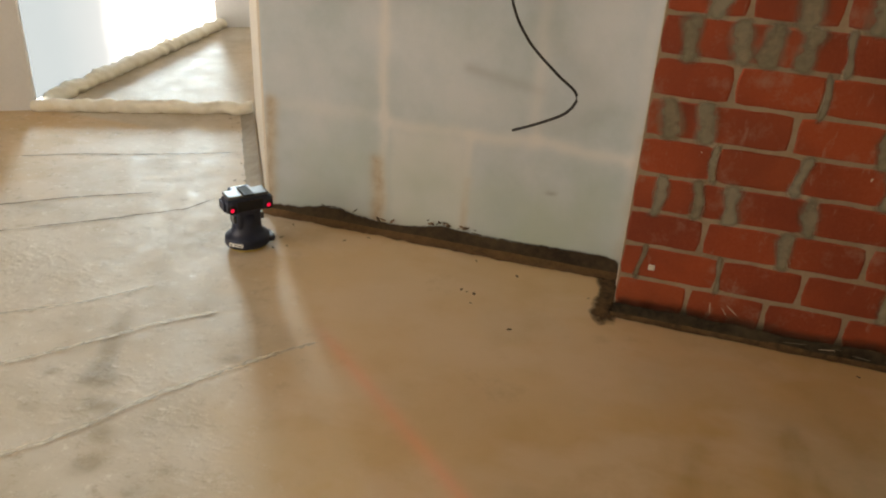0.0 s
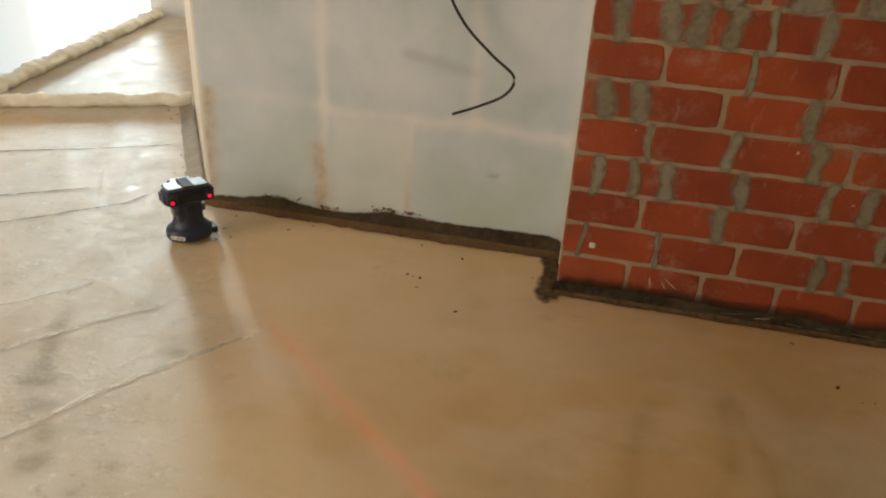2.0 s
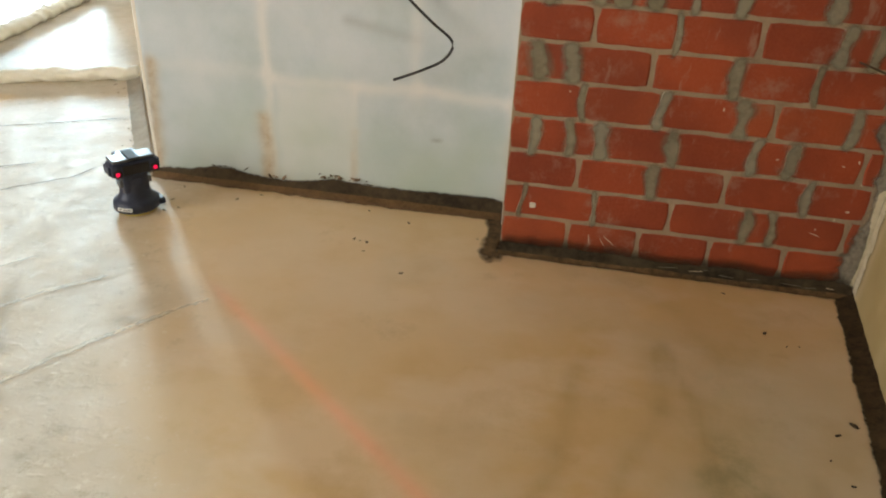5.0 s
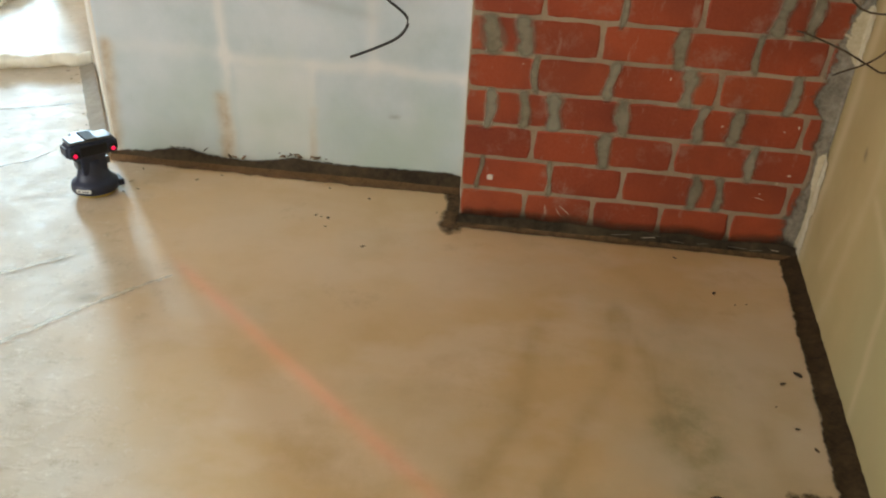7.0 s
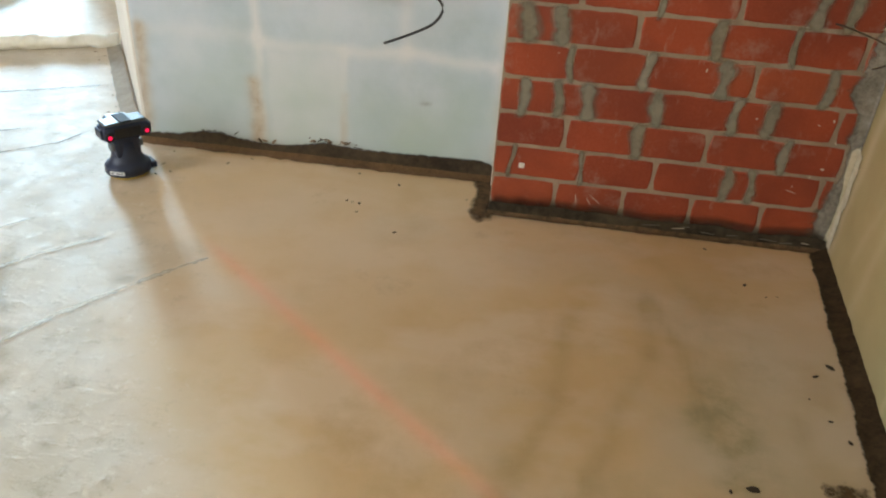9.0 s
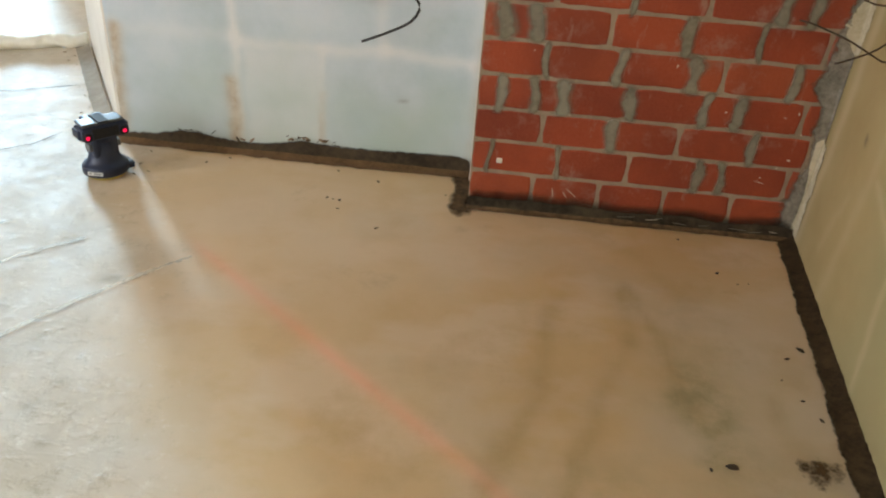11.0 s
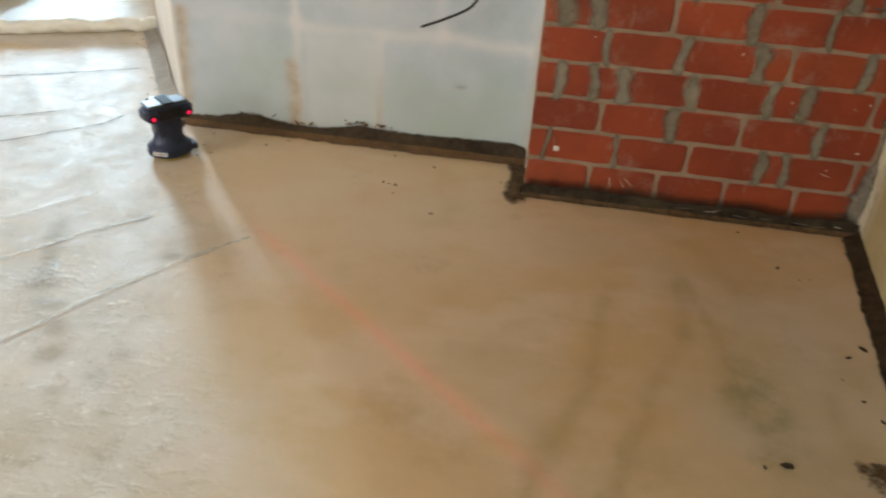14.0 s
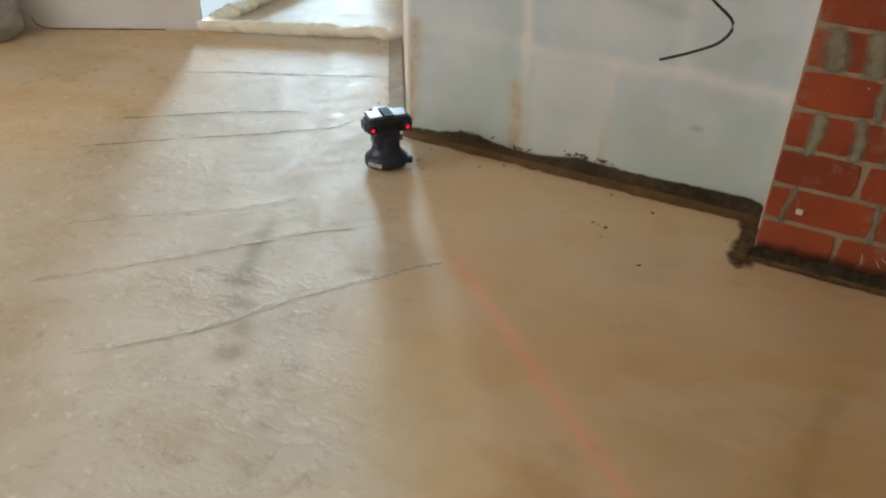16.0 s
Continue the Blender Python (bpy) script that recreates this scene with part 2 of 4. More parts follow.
MASTIC_GREY = ragged("dusty_black_mastic", (0.010, 0.007, 0.004), (0.085, 0.062, 0.038), (0.7, 0.9), 9.0, 34.0, 11.0, 0.0, 0.5, (0.05, 0.95), 1.0)
MASTIC_THIN = ragged("thin_brown_mastic", (0.10, 0.056, 0.026), (0.24, 0.138, 0.066), (0.6, 0.8), 8.0, 70.0, 20.0, 0.05)
MASTIC_CORNER = ragged("dark_brown_mastic", (0.035, 0.022, 0.011), (0.20, 0.12, 0.06), (0.7, 0.9), 12.0, 45.0, 13.0, 0.0, 0.5, (0.22, 0.80))
DUSTY = surface("dusty_grey_mortar", (0.10, 0.085, 0.065), (0.22, 0.19, 0.15), (0.8, 0.95), 20.0, 90.0, 0.4)
SMUDGE_SHEET = ragged("streaky_brown_smudge", (0.05, 0.032, 0.015), (0.16, 0.10, 0.05), (0.6, 0.8), 10.0, 60.0, 26.0)
SMUDGE = surface("brown_smudge", (0.07, 0.045, 0.022), (0.18, 0.115, 0.06), (0.6, 0.8), 10.0, 90.0, 0.4)
PLASTER = surface("grey_plaster", (0.70, 0.70, 0.69), (0.80, 0.80, 0.79), (0.75, 0.9), 2.0, 60.0, 0.2)
CREAM = surface("cream_plaster", (0.66, 0.60, 0.50), (0.80, 0.76, 0.68), (0.7, 0.9), 4.0, 70.0, 0.25)
TORN_SPECK = surface("pale_splash", (0.50, 0.40, 0.28), (0.70, 0.60, 0.46), (0.75, 0.9), 20.0, 90.0, 0.3)
TORN = ragged("torn_plaster", (0.52, 0.44, 0.29), (0.72, 0.65, 0.49), (0.75, 0.9), 14.0, 90.0, 17.0, 0.0, 0.5, (0.44, 0.54), 1.5)
CORNER = ragged("grey_corner_mortar", (0.15, 0.13, 0.10), (0.40, 0.36, 0.30), (0.8, 0.95), 7.0, 60.0, 10.0)
CEILING = surface("pale_ceiling", (0.62, 0.60, 0.56), (0.74, 0.72, 0.68), (0.8, 0.95), 2.0, 40.0, 0.2)
FOAM = surface("mounting_foam", (0.85, 0.79, 0.63), (0.96, 0.93, 0.83), (0.7, 0.9), 12.0, 60.0, 0.6, depth=0.01)
NAVY = plastic("navy_plastic", (0.016, 0.024, 0.055), 0.42)
BLACK = plastic("black_rubber", (0.012, 0.012, 0.014), 0.75)
SILVER = plastic("silver_grey_plastic", (0.11, 0.12, 0.135), 0.42)
LABEL = plastic("white_label", (0.72, 0.72, 0.70), 0.45)
YELLOW = plastic("yellow_plastic", (0.55, 0.42, 0.10), 0.5)
CABLE = plastic("black_cable", (0.014, 0.012, 0.011), 0.45)
BROWN_CABLE = surface("brown_cable", (0.028, 0.015, 0.005), (0.075, 0.042, 0.013), (0.6, 0.8), 20.0, 90.0, 0.1)
SACK = surface("grey_sack", (0.22, 0.21, 0.20), (0.46, 0.45, 0.44), (0.7, 0.9), 10.0, 60.0, 0.5)
SKY = glow_material()
GLASS = glass_material("clear_glass", (0.98, 1.0, 1.0), 0.0)
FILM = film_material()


def yellow_material():
    m, t, p = nodes_of("yellow_plasterboard")
    broad, fine = noise_at(t, 1.8, 6.0, 0.6), noise_at(t, 80.0, 4.0, 0.6)
    col = ramp(t, broad, [(0.3, (0.38, 0.285, 0.125)), (0.7, (0.49, 0.385, 0.19))])
    col = mix(t, math_node(t, "MULTIPLY", attr(t, "green"), 0.8), col, (0.385, 0.35, 0.185))
    col = mix(t, math_node(t, "MULTIPLY", attr(t, "filler"), 0.8), col, (0.62, 0.51, 0.30))
    col = mix(t, math_node(t, "MULTIPLY", attr(t, "damp"), 0.7), col, (0.10, 0.08, 0.05))
    t.links.new(col, p.inputs["Base Color"])
    p.inputs["Roughness"].default_value = 0.7
    bump(t, p, math_node(t, "ADD", math_node(t, "MULTIPLY", attr(t, "filler"), 0.5), math_node(t, "MULTIPLY", fine, 0.15)), 0.35, 0.004)
    return m


def red_light(name, strength, soft, colour):
    """Laser light; where soft is set it fades out towards the edges of its band."""
    m = bpy.data.materials.new(name)
    m.use_nodes = True
    t = m.node_tree
    t.nodes.clear()
    e, o = t.nodes.new("ShaderNodeEmission"), t.nodes.new("ShaderNodeOutputMaterial")
    e.inputs["Color"].default_value = colour
    e.inputs["Strength"].default_value = strength
    if soft:
        clear, both = t.nodes.new("ShaderNodeBsdfTransparent"), t.nodes.new("ShaderNodeMixShader")
        fac = math_node(t, "MULTIPLY", attr(t, "strength"), math_node(t, "ADD", math_node(t, "MULTIPLY", noise_at(t, 9.0), 0.7), 0.25))
        t.links.new(fac, both.inputs[0])
        t.links.new(clear.outputs[0], both.inputs[1])
        t.links.new(e.outputs[0], both.inputs[2])
        t.links.new(both.outputs[0], o.inputs[0])
    else:
        t.links.new(e.outputs[0], o.inputs[0])
    return m


YELLOW_WALL = yellow_material()
LASER_BAND, LASER_EYE = red_light("laser_band", 0.9, True, (1.0, 0.20, 0.12, 1)), red_light("laser_eye", 0.8, False, (1.0, 0.015, 0.08, 1))


# ---- building blocks ----
def mesh_from(name, bm, material, smooth=False):
    me = bpy.data.meshes.new(name)
    bm.to_mesh(me)
    bm.free()
    me.materials.append(material)
    if smooth:
        for f in me.polygons:
            f.use_smooth = True
    return me


def thing(name, bm, material, label, category, group="", kind="", smooth=False):
    return tagged(new(name, mesh_from(name, bm, material, smooth)), label, category, group, kind)


def part(name, bm, material, parent, label="", smooth=False):
    ob = new(name, mesh_from(name, bm, material, smooth))
    ob.parent = parent
    return tagged(ob, label)


def box(bm, x0, y0, z0, x1, y1, z1, bevel=0.0, m=None):
    r = bmesh.ops.create_cube(bm, size=1.0)
    mat = Matrix.Translation(((x0 + x1) / 2, (y0 + y1) / 2, (z0 + z1) / 2)) @ Matrix.Diagonal((x1 - x0, y1 - y0, z1 - z0, 1))
    bmesh.ops.transform(bm, matrix=(m @ mat) if m else mat, verts=r["verts"])
    if bevel:
        edges = {e for v in r["verts"] for e in v.link_edges}
        bmesh.ops.bevel(bm, geom=list(edges), offset=bevel, segments=2, affect="EDGES", profile=0.5)
    return bm


def prism(bm, outline, z0, z1):
    """A wall, floor or the like: an outline from above, between two heights."""
    low = [bm.verts.new((x, y, z0)) for x, y in outline]
    high = [bm.verts.new((x, y, z1)) for x, y in outline]
    n = len(outline)
    bm.faces.new(low[::-1]), bm.faces.new(high)
    for i in range(n):
        bm.faces.new((low[i], low[(i + 1) % n], high[(i + 1) % n], high[i]))
    bmesh.ops.recalc_face_normals(bm, faces=bm.faces)
    return bm


def wall_between(a, b, thick, z0=0.0, z1=HEIGHT):
    """A wall whose face runs from a to b; the thickness goes to the left of that way."""
    a, b = Vector(a), Vector(b)
    d = (b - a).normalized()
    n = Vector((-d.y, d.x)) * thick
    return prism(bmesh.new(), [tuple(a), tuple(b), tuple(b + n), tuple(a + n)], z0, z1)


def sheet(name, us, vs, place, attrs, material):
    """A fine sheet over a grid of u and v, with named values at its points."""
    uu, vv = np.meshgrid(us, vs)
    pts = np.stack(place(uu, vv), -1).reshape(-1, 3)
    w, h = len(us), len(vs)
    i = (np.arange(h - 1)[:, None] * w + np.arange(w - 1)).ravel()
    me = bpy.data.meshes.new(name)
    me.from_pydata(pts.tolist(), [], np.stack([i, i + 1, i + w + 1, i + w], -1).tolist())
    for key, value in attrs(uu, vv).items():
        me.attributes.new(key, "FLOAT", "POINT").data.foreach_set("value", np.clip(value, 0, 1).astype(np.float32).ravel())
    me.materials.append(material)
    me.polygons.foreach_set("use_smooth", [True] * len(me.polygons))
    return new(name, me)


def wobble(x, y, scale, seed=0.0):
    """Smooth noise between about -1 and 1 at the points of a grid."""
    flat = [noise.fractal((a * scale + seed, b * scale - seed, seed), 1.0, 2.0, 4) for a, b in zip(np.ravel(x), np.ravel(y))]
    return np.array(flat).reshape(np.shape(x))


def near_line(x, y, points, width):
    """1 on a line through the points, fading to 0 at about that width."""
    best = np.full(np.shape(x), 1e9)
    for (ax, ay), (bx, by) in zip(points, points[1:]):
        dx, dy = bx - ax, by - ay
        s = np.clip(((x - ax) * dx + (y - ay) * dy) / (dx * dx + dy * dy), 0, 1)
        best = np.minimum(best, np.hypot(x - ax - s * dx, y - ay - s * dy))
    return np.exp(-((best / width) ** 2))


def smoothstep(v, a, b):
    s = np.clip((v - a) / (b - a), 0, 1)
    return s * s * (3 - 2 * s)


def tube(points, radius, sides=8, lumps=0.0, seed=0.0, squash=1.0, step=0.02):
    """A closed tube through points, evenly cut; lumps make it uneven."""
    pts = [Vector(p) for p in points]
    fine = []
    for i in range(len(pts) - 1):
        p0, p1, p2, p3 = pts[max(i - 1, 0)], pts[i], pts[i + 1], pts[min(i + 2, len(pts) - 1)]
        n = max(2, int((p2 - p1).length / step))
        for k in range(n):
            s = k / n
            fine.append(0.5 * ((2 * p1) + (p2 - p0) * s + (2 * p0 - 5 * p1 + 4 * p2 - p3) * s * s + (3 * p1 - p0 - 3 * p2 + p3) * s ** 3))
    fine.append(pts[-1])
    bm, rings = bmesh.new(), []
    for i, p in enumerate(fine):
        d = (fine[min(i + 1, len(fine) - 1)] - fine[max(i - 1, 0)]).normalized()
        a = d.cross(Vector((0, 0, 1)))
        a = a.normalized() if a.length > 0.05 else Vector((1, 0, 0))
        b = a.cross(d)
        ring = []
        for k in range(sides):
            w = 2 * math.pi * k / sides
            r = radius * (1 + lumps * noise.fractal((p.x * 15 + seed + math.cos(w) * 0.8, p.y * 15 + math.sin(w) * 0.8, p.z * 15 + seed), 0.8, 2.0, 5))
            ring.append(bm.verts.new(p + a * math.cos(w) * r + b * math.sin(w) * r * squash))
        rings.append(ring)
    for u, v in zip(rings, rings[1:]):
        for k in range(sides):
            bm.faces.new((u[k], u[(k + 1) % sides], v[(k + 1) % sides], v[k]))
    bm.faces.new(rings[0][::-1]), bm.faces.new(rings[-1])
    bmesh.ops.recalc_face_normals(bm, faces=bm.faces)
    return bm


def lathe(bm, profile, sides=28, m=None, sx=1.0, sy=1.0):
    """A turned form from (radius, height) pairs, closed at both ends."""
    rings = [[bm.verts.new(((m or Matrix()) @ Vector((r * sx * math.cos(2 * math.pi * k / sides), r * sy * math.sin(2 * math.pi * k / sides), z)))) for k in range(sides)] for r, z in profile]
    for u, v in zip(rings, rings[1:]):
        for k in range(sides):
            bm.faces.new((u[k], u[(k + 1) % sides], v[(k + 1) % sides], v[k]))
    bm.faces.new(rings[0][::-1]), bm.faces.new(rings[-1])
    bmesh.ops.recalc_face_normals(bm, faces=bm.faces)
    return bm


# ---- floor ----
start = JAMB_L + OUT * 0.06
side = Vector((-GLAZING.y, GLAZING.x))
FAR_END = Vector((-1.9, 7.85))
OUTLINE = [(-5.0, -2.75), (1.7, -2.75), (1.7, 9.0), tuple(FAR_END + Vector((0.1, 0.25))), tuple(FAR_CORNER + Vector((0.0, 0.10))), tuple(FAR_CORNER + side * 0.03), tuple(start + side * 0.03), (-5.0, 2.97)]
TRAILS = [([(0.434, 2.66), (0.401, 2.355), (0.379, 2.111), (0.329, 1.979), (0.289, 1.834), (0.154, 1.449)], 0.034, 1.0), ([(0.692, 2.687), (0.653, 2.393), (0.573, 2.188), (0.514, 2.002), (0.471, 1.81), (0.369, 1.492)], 0.036, 1.1),
          ([(0.678, 2.742), (0.756, 2.551), (0.806, 2.341), (0.824, 2.208), (0.838, 1.972)], 0.028, 0.9), ([(0.359, 3.106), (0.576, 3.055), (0.734, 2.969), (0.863, 2.781), (0.926, 2.587)], 0.045, 0.35),
          ([(-1.53, 2.55), (-1.43, 2.37), (-1.36, 2.22)], 0.026, 1.3), ([(-1.25, 2.06), (-1.17, 1.90)], 0.03, 0.5)]
SMUDGES = ((-1.345, 2.19, 0.045, 0.035, 2.4), (-1.275, 2.09, 0.04, 0.025, 1.2), (-1.215, 1.99, 0.028, 0.035, 1.5), (-1.155, 1.88, 0.03, 0.035, 2.2), (-1.035, 2.43, 0.032, 0.016, 1.8), (-1.264, 2.628, 0.03, 0.02, 0.9),
           (-1.50, 2.17, 0.025, 0.015, 1.2), (-1.05, 1.75, 0.03, 0.02, 0.9), (-0.98, 1.82, 0.02, 0.02, 0.9), (-0.93, 1.93, 0.03, 0.015, 0.8), (-0.88, 1.70, 0.025, 0.02, 0.8), (-2.42, 3.12, 0.14, 0.05, 0.5),
           (-1.455, 2.005, 0.03, 0.015, 0.7), (1.087, 1.983, 0.07, 0.08, 0.7), (1.051, 2.155, 0.025, 0.07, 0.9), (0.691, 2.651, 0.05, 0.06, 0.6), (0.657, 2.402, 0.05, 0.05, 0.6))
MOULD = ((0.85, 2.16, 0.06, 0.12, 0.9), (0.82, 2.0, 0.06, 0.13, 1.0), (0.90, 2.09, 0.06, 0.15, 0.75), (0.86, 1.94, 0.10, 0.05, 0.6), (0.931, 2.438, 0.22, 0.35, 0.3), (0.51, 1.693, 0.3, 0.25, 0.4), (0.986, 1.629, 0.3, 0.3, 0.5))


def floor_values(x, y):
    n1, n2 = wobble(x, y, 1.3), wobble(x, y, 3.1, 7.0)
    xs = x + 0.05 * n2
    stain = sum(near_line(xs, y, trail, wide) * deep * (0.6 + 0.7 * n2) * (1.0 + 0.6 * smoothstep(-y, -2.3, -1.8)) for trail, wide, deep in TRAILS)
    for cx, cy, rx, ry, deep in SMUDGES:
        stain = stain + deep * np.exp(-(((xs - cx) / rx) ** 2 + ((y - cy) / ry) ** 2)) * (1.0 + 0.4 * n2)
    # Paler pinkish tan in mid floor and in two spots beside the trails.
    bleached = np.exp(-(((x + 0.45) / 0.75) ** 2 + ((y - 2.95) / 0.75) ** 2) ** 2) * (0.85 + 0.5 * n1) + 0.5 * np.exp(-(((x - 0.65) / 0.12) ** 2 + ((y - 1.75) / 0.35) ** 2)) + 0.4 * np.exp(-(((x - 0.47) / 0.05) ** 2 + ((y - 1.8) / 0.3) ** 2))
    glossy = near_line(x, y, [(-1.75, 2.9), (-1.85, 3.5), (-2.3, 4.5)], 0.30) * smoothstep(n2, -0.1, 0.2)
    mould = sum(deep * np.exp(-(((xs - cx) / rx) ** 2 + ((y - cy) / ry) ** 2)) * (0.8 + 0.9 * n2) for cx, cy, rx, ry, deep in MOULD)
    # Left: painted daylight, cut back where the floor is shaded; right: greyer screed.
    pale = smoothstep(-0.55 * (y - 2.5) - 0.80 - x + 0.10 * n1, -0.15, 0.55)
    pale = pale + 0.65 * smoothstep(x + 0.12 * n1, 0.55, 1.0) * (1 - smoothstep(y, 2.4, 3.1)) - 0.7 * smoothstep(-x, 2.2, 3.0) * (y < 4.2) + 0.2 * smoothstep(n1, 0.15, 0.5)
    worn = smoothstep(-0.45 * (y - 2.5) - 0.75 - x + 0.25 * n1, -0.1, 0.5) * smoothstep(y, 0.0, 0.3)
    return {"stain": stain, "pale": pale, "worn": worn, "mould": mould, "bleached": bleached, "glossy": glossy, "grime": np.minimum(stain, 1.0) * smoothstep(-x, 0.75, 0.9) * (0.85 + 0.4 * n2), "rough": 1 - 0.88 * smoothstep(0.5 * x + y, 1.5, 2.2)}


def inside(x, y):
    """Whether a place lies within the house, on this side of the facade and the glazing."""
    behind = (Vector((x, y)) - JAMB_L).dot(OUT) > 0.03
    return not behind or ((Vector((x, y)) - start).dot(side) < 0.03 and (Vector((x, y)) - JAMB_L).dot(FACADE) > -0.9)


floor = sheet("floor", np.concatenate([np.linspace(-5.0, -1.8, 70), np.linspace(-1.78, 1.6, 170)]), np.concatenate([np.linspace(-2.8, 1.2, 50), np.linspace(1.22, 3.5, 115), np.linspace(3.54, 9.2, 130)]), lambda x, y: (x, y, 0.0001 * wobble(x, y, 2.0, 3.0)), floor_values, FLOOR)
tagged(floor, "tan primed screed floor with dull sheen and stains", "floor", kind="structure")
cut = bmesh.new()
cut.from_mesh(floor.data)
bmesh.ops.delete(cut, geom=[f for f in cut.faces if not inside(*f.calc_center_median().xy)], context="FACES")
cut.to_mesh(floor.data)
cut.free()
thing("floor_slab", prism(bmesh.new(), OUTLINE, -0.2, -0.01), MORTAR, "grey concrete slab under the screed", "floor", kind="structure")

# ---- ceiling and closing walls ----
thing("ceiling", prism(bmesh.new(), OUTLINE, HEIGHT, HEIGHT + 0.2), CEILING, "plain pale plastered ceiling", "ceiling", kind="structure")
thing("wall_south", wall_between((-4.75, -2.5), (1.6, -2.5), -0.25), PLASTER, "plain grey plastered wall", "wall", kind="structure")
WIN = (-2.0, 1.4, 0.7, 2.4)
west = bmesh.new()
box(west, -5.0, -2.75, 0, -4.75, WIN[0], HEIGHT), box(west, -5.0, WIN[1], 0, -4.75, 3.42, HEIGHT)
box(west, -5.0, WIN[0], 0, -4.75, WIN[1], WIN[2]), box(west, -5.0, WIN[0], WIN[3], -4.75, WIN[1], HEIGHT)
thing("wall_west", west, PLASTER, "grey plastered wall with a window opening", "wall", kind="structure")
lamp = bpy.data.lights.new("window_daylight", "AREA")
lamp.shape, lamp.size, lamp.size_y, lamp.energy, lamp.color = "RECTANGLE", WIN[1] - WIN[0], WIN[3] - WIN[2], ROOM_WINDOW, (0.95, 0.98, 1.0)
new("window_daylight", lamp).matrix_world = look((-4.72, (WIN[0] + WIN[1]) / 2, (WIN[2] + WIN[3]) / 2), (0.0, (WIN[0] + WIN[1]) / 2, (WIN[2] + WIN[3]) / 2))

# the facade wall with its doorway to the loggia
BESIDE = Vector((0.856, 0.517))
left_end = JAMB_L - BESIDE * 1.6
thing("wall_facade", wall_between(tuple(left_end), tuple(JAMB_L), 0.06), PLASTER, "grey plastered wall beside the loggia opening", "wall", kind="structure")
gap_at = [(JAMB_L - BESIDE * d + Vector((0.517, -0.856)) * 0.003, z) for d, z in ((1.02, 0.07), (0.97, 0.012), (0.75, 0.004), (0.22, 0.003))]
thing("facade_crack", tube([(*p, z) for p, z in gap_at], 0.0035, 6, 0.6), MASTIC, "thin dark gap along the foot of the grey wall", "gap", kind="structure")
thing("wall_loggia_far", wall_between(tuple(FAR_CORNER), tuple(FAR_END), 0.2), PLASTER, "grey plastered end wall of the loggia", "wall", kind="structure")

# ---- loggia glazing, sky outside ----
glazing = tagged(new("window_1"), "tall bright glazing of the loggia down to the floor", "window", kind="structure")


def pane(a, b, material, label):
    d = (b - a).normalized()
    n = Vector((-d.y, d.x)) * 0.012
    ob = part("pane", prism(bmesh.new(), [tuple(a), tuple(b), tuple(b + n), tuple(a + n)], 0.05, HEIGHT), material, glazing, label)
    ob.visible_shadow = False
    return ob


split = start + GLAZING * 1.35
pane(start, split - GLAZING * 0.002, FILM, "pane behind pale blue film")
pane(split + GLAZING * 0.002, FAR_CORNER - GLAZING * 0.01, GLASS, "clear pane")
b0, b1 = start - GLAZING * 5 + side * 3.5, FAR_CORNER + GLAZING * 16 + side * 3.5
thing("backdrop", prism(bmesh.new(), [tuple(b0), tuple(b1), tuple(b1 + side * 0.05), tuple(b0 + side * 0.05)], -6, 0.9), SKY, "white overcast sky outside the glazing", "sky", kind="structure")

# ---- plasterboard block between loggia and brick ----
def board_values(x, z):
    n = wobble(x, z, 2.2, 5.0)
    n2 = wobble(x, z, 9.0, 2.0)
    xs, zs = x + 0.012 * n2, z + 0.015 * n2
    seams = [([(-0.94, -0.004), (-0.965, 2.6)], 0.022, 0.9), ([(-0.928, 0.499), (-0.579, 0.494), (-0.286, 0.51), (0.056, 0.485)], 0.026, 0.75),
             ([(-0.591, -0.01), (-0.579, 0.484)], 0.022, 0.8), ([(-0.316, 0.49), (-0.37, 2.6)], 0.03, 0.5), ([(-1.449, 0.507), (-0.937, 0.519)], 0.035, 0.35), ([(0.071, -0.022), (0.07, 2.6)], 0.03, 0.5)]
    filler = sum(near_line(xs, zs, p, w) * s for p, w, s in seams)
    filler = filler + 0.65 * smoothstep(xs, -0.925, -0.89) * (1 - smoothstep(xs, -0.62, -0.585)) * (1 - smoothstep(zs, 0.44, 0.50))
    green = smoothstep(0.55 + 0.2 * n - z, 0.0, 0.5) * (0.65 + 0.5 * n) + 0.3 * near_line(x, z, [(-1.25, 0.1), (-1.05, 0.3)], 0.15)
    rust = near_line(xs, zs, [(-1.486, 0.007), (-1.459, 0.507)], 0.03) + 1.0 * near_line(xs, zs, [(-0.967, 0.058), (-0.967, 0.2), (-0.973, 0.32)], 0.03)
    rust = rust + 0.3 * near_line(xs, zs, [(0.077, 0.08), (0.082, 0.585)], 0.02) + 0.25 * near_line(xs, zs, [(-0.584, 0.091), (-0.579, 0.294)], 0.018) + 0.25 * near_line(xs, zs, [(-0.584, 0.091), (-0.586, 0.193)], 0.015)
    damp = 0.75 * near_line(xs, zs, [(-0.25, 0.304), (-0.221, 0.303)], 0.008) + 0.2 * near_line(x, z, [(-0.6, 0.762), (-0.426, 0.727), (-0.31, 0.709)], 0.02) * (0.6 + n)
    return {"filler": filler, "green": green, "rust": rust, "damp": damp}


